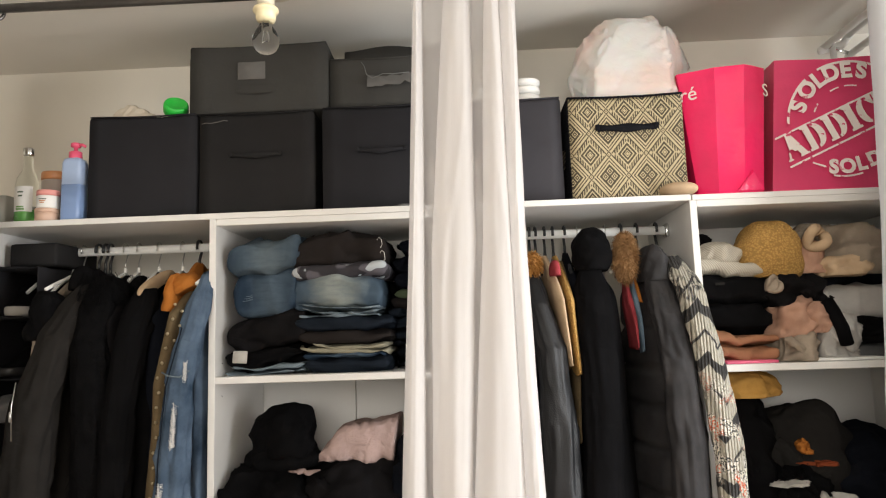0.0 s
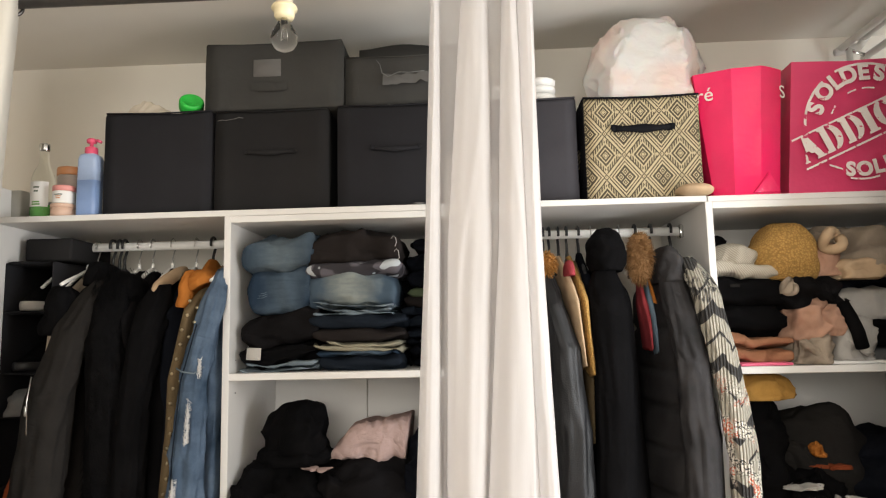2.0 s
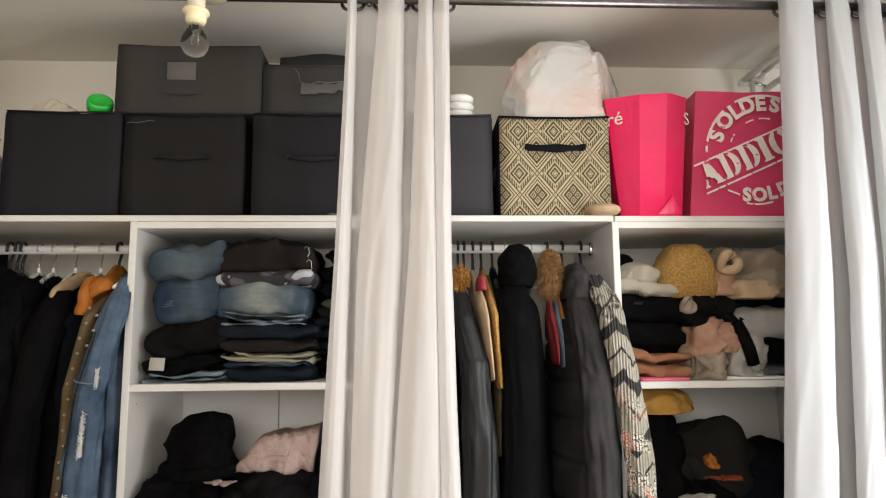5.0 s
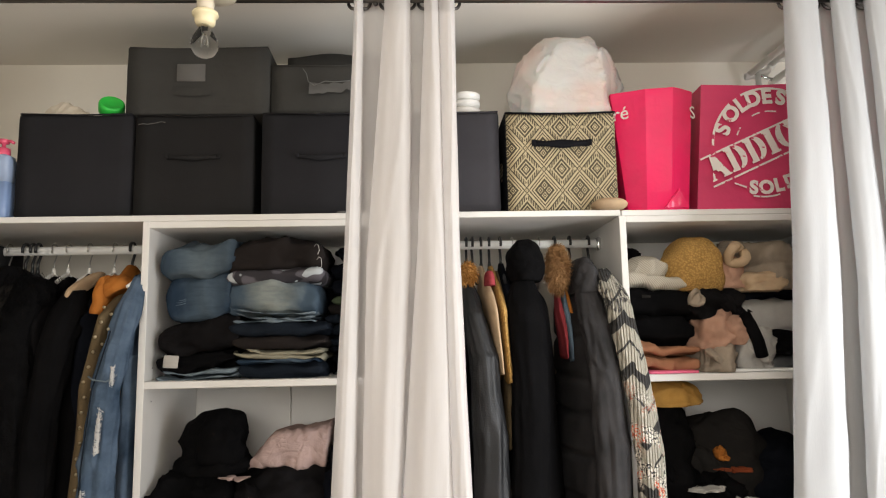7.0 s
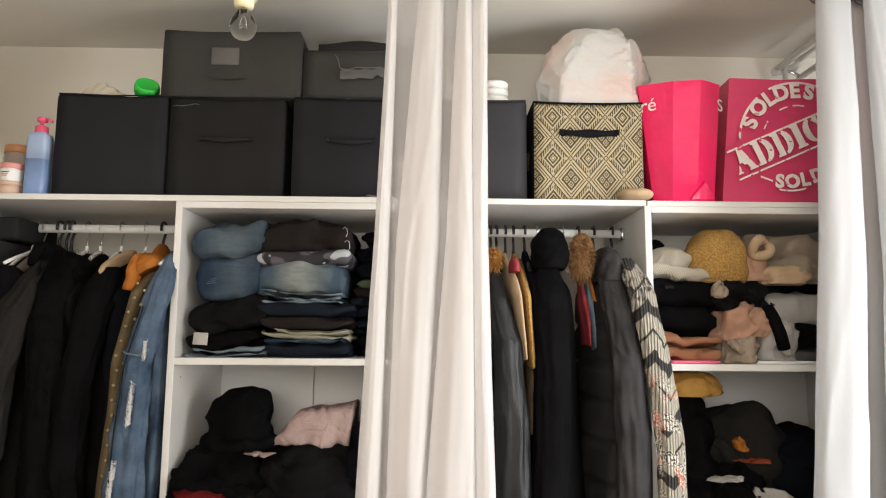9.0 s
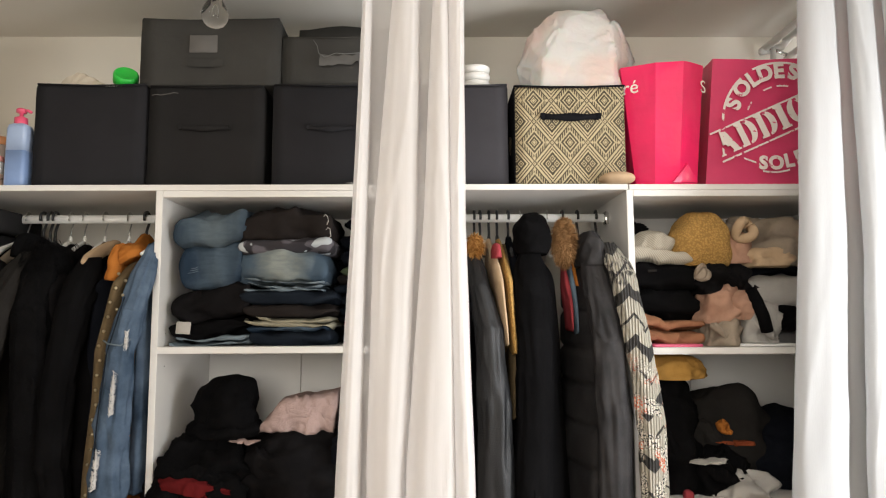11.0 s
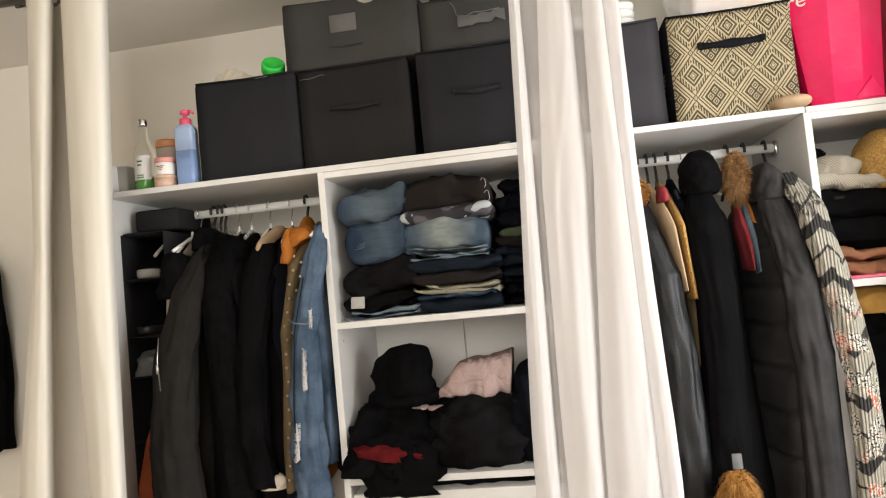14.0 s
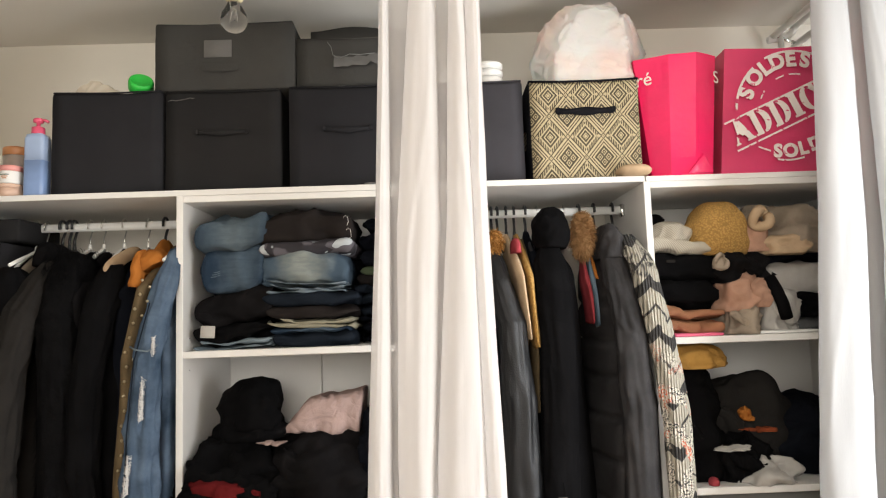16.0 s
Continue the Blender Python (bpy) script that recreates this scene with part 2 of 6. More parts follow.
for x in (-0.70, 0.61, 2.05):
    br = part("bracket", tube([(x, 0, -0.014), (x, 0.02, -0.004), (x, 0.03, 0.03), (x, 0.03, CEIL - ROD_Z)], 0.006, 10), M["rod"], rod)


def curve(points, steps=7):
    """Points along a smooth line through the given ones."""
    P = [Vector(p) for p in points]
    out = []
    for i in range(len(P) - 1):
        a, b, c, d = P[max(i - 1, 0)], P[i], P[i + 1], P[min(i + 2, len(P) - 1)]
        for k in range(steps):
            t = k / steps
            out.append(0.5 * (2 * b + (c - a) * t + (2 * a - 5 * b + 4 * c - d) * t * t + (3 * b - a - 3 * c + d) * t ** 3))
    return out + [P[-1]]


def hung(zs, xs, z):
    """Where a fold's edge hangs at height z; below the last height it runs on straight, at half the slope."""
    if z < zs[-1]:
        return xs[-1] + 0.5 * (z - zs[-1]) * (xs[-2] - xs[-1]) / (zs[-2] - zs[-1])
    return float(np.interp(-z, [-q for q in zs], xs))


def curtain(label, mat, zs, pleats, seed, deep=0.05, crease=0.6, group="wardrobe curtains", front=0.0, lining=None, ripple=1.0, back=0.034, slant=0.0):
    """An eyelet curtain on the rod: each pleat is an S of three layers between two hanging edges, with one layer between pleats."""
    c = thing("curtain", label, "curtain", (0, ROD_Y, 0), group)
    z1, nv = ROD_Z + 0.045, 110
    rows = []
    for j in range(nv + 1):
        v = j / nv
        z = z1 + (0.03 - z1) * v
        pts = []
        for k, (e0, e1, fat) in enumerate(pleats):
            a, b = hung(zs, e0, z), hung(zs, e1, z)
            w = b - a
            dp = deep * fat * (1 + 0.5 * v)
            lean = 0.006 * nz(k * 3.1, v * 2.5, 1, 1, seed)
            pts += [(a + 0.1 * w, back, z), (b - 0.14 * w, back - 0.01 + lean, z), (b - 0.06 * w, 0.012, z), (a + 0.1 * w, 0.004 + lean, z),
                    (a, -0.35 * dp, z), (a + 0.22 * w, -0.86 * dp, z), (a + 0.55 * w, -dp + lean, z), (a + 0.86 * w, -0.8 * dp, z), (b, -0.25 * dp, z), (b + 0.003, 0.6 * back, z)]
        row = []
        for i, p in enumerate(curve([(x + slant * y, y, q) for x, y, q in pts], 6)):
            u = i / (len(pts) * 6)
            n = len(pleats)
            rip = ripple * ((0.0025 + 0.006 * v) * nz(u * 5 * n, v * 5, 5, 1, seed) + 0.0016 * nz(u * 14 * n, v * 18, 2, 1, seed) + 0.003 * nz(u * 15 * n, v * 2.4 + u * 3, 9, 1, seed) * min(1.0, 3 * v) + crease * (0.004 + 0.004 * v) * max(0.0, 0.16 - abs(nz(u * 4 * n + v * 2.5, v * 4.5, 8, 1, seed))) * 6)
            row.append((p.x + 0.4 * rip, p.y - rip - front, z))
        rows.append(row)
    cloth = part("cloth", loft(rows, caps=False, wrap=False), mat, c)
    part("heading_tape", loft([[(x, y - 0.0014, z) for x, y, z in rows[k]] for k in (2, 3)], None, False, False), mat, cloth)
    if lining:
        e0, e1, zt = lining
        sheet = []
        for j in range(41):
            z = zt + (0.03 - zt) * j / 40
            a, b = hung(zs, e0, z), hung(zs, e1, z)
            sheet.append([(a + (b - a) * i / 16, back + 0.012 - front + 0.006 * math.sin(i * 0.9 + j * 0.05) + 0.003 * nz(i * 0.4, j * 0.2, 1, 1, seed), z) for i in range(17)])
        part("lining", loft(sheet, None, False, False), mat, cloth)
    for i, (e0, e1, fat) in enumerate(pleats):
        ring = [(0, 0.0215 * math.cos(k * math.pi / 10), 0.0215 * math.sin(k * math.pi / 10)) for k in range(21)]
        for q, turn in ((0.12, 58), (0.9, -58)):
            part("eyelet", tube(ring, 0.0042, 8), M["rod"], cloth, "dark metal eyelet").matrix_basis = pose(e0[0] + (e1[0] - e0[0]) * q, 0, ROD_Z - 0.005, 0, 0, turn)
    return c


MID, LEFT_Z, RIGHT_Z = (2.36, 1.775, 1.232), (2.37, 1.74, 1.127), (2.39, 1.76, 1.2)
curtain("white voile curtain gathered into folds in daylight", M["mid_sheer"], MID, [((0.560, 0.537, 0.508), (0.581, 0.570, 0.559), 1.0), ((0.632, 0.588, 0.576), (0.693, 0.685, 0.655), 0.75),
        ((0.727, 0.702, 0.666), (0.762, 0.766, 0.772), 0.85), ((0.764, 0.766, 0.774), (0.799, 0.797, 0.814), 0.65)], 3.1, lining=((0.587, 0.578, 0.565), (0.720, 0.70, 0.68), 1.99))
curtain("cream linen curtain drawn aside on the rod", M["curtain"], LEFT_Z, [((-0.671, -0.693, -0.775), (-0.596, -0.645, -0.680), 0.9), ((-0.573, -0.585, -0.581), (-0.447, -0.476, -0.487), 1.15)], 8.4, crease=0.4, deep=0.06, back=0.10, slant=-0.7)
curtain("white curtain drawn aside in bright daylight", M["curtain_r"], RIGHT_Z, [((1.612, 1.578, 1.535), (1.698, 1.690, 1.658), 1.1), ((1.728, 1.728, 1.70), (1.79, 1.80, 1.77), 0.8), ((1.812, 1.82, 1.80), (1.87, 1.885, 1.88), 1.0), ((1.90, 1.92, 1.91), (1.96, 1.98, 1.99), 0.8), ((2.0, 2.01, 2.01), (2.08, 2.09, 2.10), 0.9)], 5.7, crease=0.5, slant=0.62, deep=0.036)

# ---- ceiling bulb ----
BX, BY = 0.242, -0.33
lamp = thing("pendant_bulb", "clear light bulb in a cream socket on a short cord", "pendant lamp", (BX, BY, 0.009))
part("cord", tube([(0.01, 0, CEIL - 0.009), (0.006, 0, 2.44), (0.008, 0, 2.36)], 0.0035, 8), M["paper"], lamp)
M["cream"] = plastic("cream_bakelite", (0.80, 0.70, 0.45), 0.4)
M["white_pl"] = plastic("white_plastic", (0.80, 0.79, 0.76), 0.38)
M["bulb"] = glass("bulb_glass")
M["bulb"].node_tree.nodes["Principled BSDF"].inputs["IOR"].default_value = 1.08
M["socket_white"] = plastic("aged_white_plastic", (0.62, 0.55, 0.43), 0.4)
part("ceiling_cup", lathe([(0.004, 2.385), (0.05, 2.382), (0.056, 2.372), (0.056, 2.345), (0.05, 2.335), (0.018, 2.332)], 32, at=(0.016, 0, 0.006)), M["socket_white"], lamp)
part("neck", lathe([(0.017, 2.334), (0.019, 2.322), (0.018, 2.303)], 24), M["socket_white"], lamp)
part("socket", lathe([(0.019, 2.303), (0.027, 2.301), (0.0285, 2.297), (0.0275, 2.293), (0.0225, 2.291), (0.022, 2.278), (0.019, 2.272)], 28), M["cream"], lamp)
bu = part("bulb", lathe([(0.012, 2.273), (0.0135, 2.264), (0.02, 2.252), (0.0275, 2.238), (0.0295, 2.226), (0.0275, 2.213), (0.02, 2.203), (0.01, 2.1985), (0.0005, 2.1978)], 32), M["bulb"], lamp)
bu.visible_shadow = False
st = part("filament_stem", lathe([(0.007, 2.272), (0.006, 2.25), (0.0035, 2.24), (0.0015, 2.225)], 12), M["bulb"], bu)
st.visible_shadow = False
for s in (-1, 1):
    part("filament", tube([(0, 0, 2.25), (s * 0.006, 0, 2.24), (s * 0.007, 0, 2.222), (s * 0.002, 0, 2.226)], 0.0008, 6), M["chrome"], bu)

# ---- boxes on the top shelf ----
TOP = 1.9195


def crate(name, label, x, y, w, d, h, mat, z=TOP, group="", rz=0, sag=0.004, handle=None, seed=0.0, mouth=True):
    """A fabric storage cube: soft walls that bulge a little, an open top with a bound rim, a strap handle."""
    c = thing(name, label, "storage box", (x, y, z), group, rz=rz)
    bm = bmesh.new()
    n = 9
    rings = []
    def ring(zf, inset, k=1.0):
        pts = []
        for side in range(4):
            for i in range(n):
                s = -1 + 2 * i / n
                p = [(s, -1), (1, s), (-s, 1), (-1, -s)][side]
                bow = sag * math.sin(math.pi * zf) * (1 - s * s) * (1 + 0.8 * nz(s * 2, side * 3 + zf * 3, seed))
                px, py = p[0] * (w / 2 - inset), p[1] * (d / 2 - inset)
                out = [(0, -1), (1, 0), (0, 1), (-1, 0)][side]
                top_dip = -0.004 * (1 - s * s) * zf * (1 + nz(s, side, seed + 2))
                pts.append((px + out[0] * bow + 0.0015 * nz(s * 3, zf * 4, side + seed), py + out[1] * bow, zf * h + top_dip))
        return pts
    for zf in (0.0, 0.012, 0.1, 0.25, 0.4, 0.55, 0.7, 0.85, 0.96, 0.995):
        rings.append(ring(zf, 0.003 if zf in (0.0, 0.995) else 0.0))
    if mouth:
        rings += [ring(0.99, 0.007), ring(0.9, 0.008), ring(0.5, 0.009), ring(0.02, 0.009)]
    else:
        rings += [ring(1.0, 0.012), ring(1.0, 0.06)]
    part("body", loft(rings), mat, c)
    if mouth:
        part("bound_rim", tube([(sx * (w / 2 - 0.002), sy * (d / 2 - 0.002), h - 0.001 - (0.0035 if k in (1, 3) else 0)) for k, (sx, sy) in enumerate(((-1, -1), (0, -1), (1, -1), (1, 0), (1, 1), (-1, 1), (-1, -1)))], 0.0024, 6), mat, c)
    if handle:
        hx, hz, hw, hh, hm, droop = handle
        rows = []
        for i in range(13):
            s = -1 + i / 6
            yy = -d / 2 - 0.004 - 0.012 * (1 - s * s) - sag
            zz = hz - droop * (1 - s * s)
            hb = hh * (0.5 + 0.12 * math.cos(5 * s) + (0.25 if abs(s) > 0.8 and hh > 0.02 else 0))
            rows.append([(hx + s * hw / 2, yy, zz + hb), (hx + s * hw / 2, yy - 0.002, zz), (hx + s * hw / 2, yy, zz - hb), (hx + s * hw / 2, yy + 0.003, zz - hb), (hx + s * hw / 2, yy + 0.003, zz + hb)])
        hd = part("handle", loft(rows), hm, c)
        for s in (-1, 1):
            part("handle_stitching", block(hx + s * hw / 2 - 0.006, hx + s * hw / 2 + 0.006, -d / 2 - 0.0085 - sag, -d / 2 - 0.0065 - sag, hz - hh * 0.45, hz + hh * 0.45, 0.001), hm, hd)
    return c


BLK = "black fabric storage cubes"
crate("storage_cube", "plain black fabric storage cube with its closed side facing out", -0.217, 0.19, 0.295, 0.30, 0.290, M["black_fab"], group=BLK, seed=1, rz=1)
crate("storage_cube", "black fabric storage cube with strap handle and scuffed rim", 0.10, 0.20, 0.315, 0.30, 0.288, M["black_fab_warm"], group=BLK, seed=2, handle=(0.0, 0.168, 0.14, 0.014, M["black_fab_warm"], 0.006))
crate("storage_cube", "black fabric storage cube with a drooping strap handle", 0.44, 0.19, 0.315, 0.28, 0.292, M["black_fab"], group=BLK, seed=3, handle=(0.005, 0.168, 0.13, 0.014, M["black_fab"], 0.008))
crate("storage_cube", "black fabric storage cube behind the sheer curtain, its colour hazed", 0.772, 0.20, 0.32, 0.30, 0.292, M["hazed_black_fab"], group=BLK, seed=4)
# torn white thread along the rim
scuff = tagged(part("loose_thread", tube([(-0.05 + 0.012 * i, 0.045, 2.178 + 0.004 * math.sin(i * 1.7) * (i % 3) * 0.5 + 0.001 * i) for i in range(7)], 0.0012, 6), M["grey_label"]), "pale frayed thread on the rim of a black cube", "thread")

g1 = crate("storage_box", "grey fabric underbed box with a label pocket and strap", 0.105, 0.22, 0.385, 0.34, 0.196, M["grey_fab"], z=TOP + 0.2895, group="grey fabric boxes", seed=6, sag=0.006, mouth=False)
part("label_pocket", block(-0.055, 0.022, -0.1795, -0.177, 0.09, 0.14, 0.001), M["grey_label"], g1, "pale grey label card")
part("strap", loft([[(-0.06 + 0.10 * i / 8, -0.179 - 0.004 * math.sin(math.pi * i / 8), 0.062 + s * 0.011 - 0.004 * math.sin(math.pi * i / 8)) for s in (-1, 1)] for i in range(9)], None, False, False), M["grey_fab"], g1, "folded grey carry strap")
g2 = crate("storage_box", "slumped grey fabric box with crumpled clear plastic", 0.475, 0.23, 0.335, 0.34, 0.142, M["grey_fab"], z=TOP + 0.2935, group="grey fabric boxes", seed=9, sag=0.009, rz=-2)
part("rear_flap", loft([[(-0.163 + 0.326 * i / 10, -0.02, 0.1), (-0.163 + 0.326 * i / 10, 0.01, 0.246 - 0.006 * math.cos(i * 0.8)), (-0.163 + 0.326 * i / 10, 0.014, 0.246 - 0.006 * math.cos(i * 0.8)), (-0.163 + 0.326 * i / 10, -0.016, 0.1)] for i in range(11)], None, True, True), M["grey_fab"], g2)


# ---- cloth shapes ----
def sgnpow(v, p):
    return math.copysign(abs(v) ** p, v)


def slab(x0, x1, yf, yb, zmid, h, seed, wr=0.004, bm=None, nx=40, na=30):
    """One folded layer: a soft slab with a round front edge; zmid gives the middle height along x."""
    rings = []
    for i in range(nx + 1):
        u = i / nx
        t = abs(2 * u - 1)
        e = max(0.0, 1 - t ** 8) ** 0.45
        x = x0 + (x1 - x0) * (0.5 + (u - 0.5) * (1 if t < 0.9 else 1.0))
        ring = []
        for k in range(na):
            a = 2 * math.pi * k / na
            cy, cz = sgnpow(math.cos(a), 0.5), sgnpow(math.sin(a), 0.55)
            y = (yf + yb) / 2 - (yb - yf) / 2 * cy * (0.9 + 0.1 * e) + wr * 2.2 * nz(x, cz * 0.02, 0, 11, seed)
            z = zmid(u) + h / 2 * cz * (0.15 + 0.85 * e)
            d = wr * (2.2 * nz(x, y, z, 10, seed) + 0.6 * nz(x, y, z, 34, seed) + 1.1 * (0.6 - abs(nz(x * 0.8, y, z * 2.2, 16, seed + 4)) * 4))
            ring.append((x + 0.6 * d, y - d * cy, z + d * cz))
        rings.append(ring)
    return loft(rings, bm)


def folded(label, x0, x1, z0, z1, mat, layers=2, yf=0.03, depth=0.27, seed=0.0, tilt=0.0, sag=0.0, wr=0.004, name="folded_clothes", category="folded clothes", group=""):
    label += " in the wardrobe" if len(label.split()) < 5 else ""
    f = thing(name, label, category, ((x0 + x1) / 2, yf, z0), group)
    hw, h = (x1 - x0) / 2, (z1 - z0) / layers
    for i in range(layers):
        off = 0.03 * nz(i * 3.1, seed, 0.4)
        zc = lambda u, i=i: h * (i + 0.5) + tilt * (u - 0.5) + sag * (4 * (u - 0.5) ** 2 - 0.5) + 0.012 * nz(u * 2.2, i * 0.7, seed) + 0.002 * nz(u * 7, i * 2.0, seed)
        part("layer", slab(-hw + off, hw - 0.5 * off + 0.004 * (i % 2), 0.012 * abs(nz(i, seed, 2.2)), depth, zc, h * (1.15 + 0.5 * nz(i * 1.9, seed, 5)), seed + i * 1.3, wr), mat if not isinstance(mat, list) else mat[i % len(mat)], f)
    return f


def lump(cx, cy, z0, rx, ry, h, seed, amp=0.16, freq=9.0, ridge=0.5, n=64, m=38, flat=0.25, pw=0.75, bm=None):
    """A crumpled heap that lies flat on z0."""
    rings = []
    for j in range(m + 1):
        ph = -math.pi / 2 + math.pi * j / m
        ring = []
        for i in range(n):
            th = 2 * math.pi * i / n
            c, s = sgnpow(math.cos(ph), pw), math.sin(ph)
            px, py = rx * c * sgnpow(math.cos(th), 0.85), ry * c * sgnpow(math.sin(th), 0.85)
            pz = h * ((s + flat) / (1 + flat)) if s > -flat else 0.0
            k = 1 + amp * (1.5 * nz(px, py, pz, freq, seed) + 0.7 * nz(px, py, pz, freq * 2.6, seed) + ridge * (0.4 - abs(nz(px, py, pz * 1.4, freq * 1.5, seed + 9)) * 2.2 + 0.25 - abs(nz(px, py, pz, freq * 4, seed + 3)) * 1.4))
            ring.append((cx + px * k, cy + py * k, z0 + max(0.0, pz * (1 + (k - 1) * 0.4))))
        rings.append(ring)
    return loft(rings, bm)


def tube_sleeve(pts, r, seed, n=20, steps=40):
    """An empty sleeve lying across a heap, flattened and creased."""
    P = [Vector(p) for p in pts]
    rings = []
    for j in range(steps + 1):
        f = j / steps * (len(P) - 1)
        k = min(int(f), len(P) - 2)
        c = P[k].lerp(P[k + 1], f - k)
        w = 0.3 + 0.7 * min(1.0, 6 * j / steps, 6 * (1 - j / steps))
        rings.append([c + Vector((0, 0.55 * r * w * math.cos(a), r * w * math.sin(a))) * (1 + 0.5 * nz(math.cos(a) * 2, math.sin(a) * 2, j * 0.22, 1, seed)) for a in [2 * math.pi * i / n for i in range(n)]])
    return loft(rings)


def heap(name, label, category, cx, cy, z0, rx, ry, h, mat, seed, group="", **kw):
    t = thing(name, label, category, (0, 0, 0), group)
    part("body", lump(0, 0, 0, rx, ry, h, seed, **kw), mat, t)
    if h > 0.07 and category in ("clothes heap", "knitwear", "clothes", "sweater", "shirt"):
        pts = [(rx * (-0.75 + 0.3 * k), -ry * (0.93 - 0.1 * abs(k - 2.2)), h * (0.62 - 0.11 * k + 0.05 * math.sin(seed + 2 * k))) for k in range(5)]
        part("draped_sleeve", tube_sleeve(pts, min(rx, h) * 0.24, seed), mat, t)
    return t


def placed(ob, x, y, z, rx=0, ry=0, rz=0):
    ob.matrix_basis = pose(x, y, z, rx, ry, rz)
    return ob


def tufts(bm_points, n, length, width, seed, droop=0.3):
    """Strands of fur as slim blades on points given as (place, outward)."""
    rnd = random.Random(seed)
    bm = bmesh.new()
    for _ in range(n):
        p, o = bm_points(rnd)
        p, o = Vector(p), Vector(o).normalized()
        o = (o + Vector((rnd.uniform(-0.6, 0.6), rnd.uniform(-0.6, 0.6), rnd.uniform(-0.6, 0.4) - droop))).normalized()
        s = o.cross(Vector((rnd.uniform(-1, 1), rnd.uniform(-1, 1), rnd.uniform(-1, 1)))).normalized() * width
        ln = length * rnd.uniform(0.5, 1.2)
        mid = p + o * ln * 0.55
        tip = p + o * ln + Vector((0, 0, -droop * ln * 0.6))
        a, b, c, d, e = (bm.verts.new(q) for q in (p - s, p + s, mid + s * 0.8, mid - s * 0.8, tip))
        bm.faces.new((a, b, c, d))
        bm.faces.new((d, c, e))
    return bm


def furry(name, label, category, at, r, mats, n, length, seed, group="", width=0.0011, core=0.78, droop=0.3):
    t = thing(name, label, category, at, group)
    part("pelt", lump(0, 0, -r[2], r[0] * core, r[1] * core, 2 * r[2] * core, seed, 0.2, 12, flat=1.0, pw=0.9), mats[0], t)
    def on(rnd):
        v = Vector((rnd.gauss(0, 1), rnd.gauss(0, 1), rnd.gauss(0, 1))).normalized()
        return (v.x * r[0] * 0.72, v.y * r[1] * 0.72, v.z * r[2] * 0.72 - r[2] * 0.2), v
    part("fur", tufts(on, n, length, width, seed, droop), mats[1], t)
    return t


# ---- colours of cloth ----
M["denim_dark"] = fabric("denim_dark", (0.012, 0.016, 0.023), 0.35, 1400, 10, 0.9, 0.45)


def faded_denim(name, pale, deep, r0, r1, shift=0.0):
    """Washed denim: a pale rubbed thigh, darker towards the seams."""
    m = Net(name)
    sep = m.n("SeparateXYZ", Vector=m.coords())
    r = m.math("ABSOLUTE", m.math("ADD", m.math("SUBTRACT", sep.outputs[0], shift), m.math("MULTIPLY", m.math("SUBTRACT", m.noise(16, detail=5), 0.5), 0.09)))
    worn = m.ramp(r, pale, deep, r0, r1)
    streak = m.ramp(m.noise(60, m.coords((0.35, 1, 1.6)), 5), (0, 0, 0), (1, 1, 1), 0.42, 0.7)
    fine = m.noise(1400, detail=2)
    col = m.mix(m.math("MULTIPLY", streak, 0.35), worn, deep)
    m.base(m.mix(m.math("MULTIPLY", fine, 0.3), col, scaled(deep, 0.7)), 0.9, spec=0.04)
    m.bump(m.math("ADD", fine, m.math("MULTIPLY", m.noise(40), 2.5)), 0.45, 0.002)
    return m.mat


M["denim_fade"] = faded_denim("denim_faded", (0.26, 0.28, 0.255), (0.062, 0.09, 0.122), 0.01, 0.09)
M["denim"] = faded_denim("denim_blue", (0.13, 0.165, 0.19), (0.042, 0.062, 0.086), 0.01, 0.09, 0.01)
M["denim_mid"] = faded_denim("denim_mid", (0.088, 0.122, 0.158), (0.02, 0.034, 0.056), 0.005, 0.08, 0.015)
M["denim_light"] = fabric("denim_light", (0.165, 0.205, 0.235), 0.2, 1400, 14, 0.9, 0.4)
M["black_cloth"] = fabric("black_cotton", (0.0046, 0.0044, 0.0048), 0.3, 900, 12, 0.93, 0.4)
M["black_warm"] = fabric("washed_black", (0.0088, 0.008, 0.0085), 0.3, 900, 10, 0.93, 0.4)
M["navy"] = fabric("navy_cotton", (0.0065, 0.0075, 0.011), 0.3, 900, 10, 0.92, 0.4)
M["brown_dark"] = fabric("dark_brown", (0.020, 0.0165, 0.0155), 0.25, 900, 9, 0.92, 0.4)
M["grey_cloth"] = fabric("grey_cotton", (0.17, 0.17, 0.17), 0.2, 900, 12, 0.92, 0.35)
M["grey_dark"] = fabric("charcoal_wool", (0.0195, 0.0178, 0.0165), 0.2, 700, 14, 0.95, 0.5)
M["khaki"] = fabric("khaki_cotton", (0.27, 0.25, 0.185), 0.15, 900, 12, 0.92, 0.35)
M["olive"] = fabric("olive_canvas", (0.135, 0.098, 0.055), 0.22, 1000, 14, 0.9, 0.45)
M["olive_green"] = fabric("olive_green", (0.075, 0.095, 0.055), 0.22, 1000, 14, 0.9, 0.4)
M["orange"] = fabric("orange_fleece", (0.38, 0.135, 0.028), 0.15, 600, 18, 0.95, 0.5)
M["rust"] = fabric("rust_wool", (0.23, 0.055, 0.022), 0.2, 700, 16, 0.95, 0.5)
M["beige"] = fabric("beige_wool", (0.50, 0.36, 0.23), 0.14, 700, 18, 0.95, 0.5)
M["cream"] = fabric("cream_knit", (0.66, 0.60, 0.50), 0.1, 500, 20, 0.95, 0.7, 0.003)
M["white_cloth"] = fabric("white_cotton", (0.68, 0.66, 0.63), 0.1, 900, 14, 0.92, 0.35)
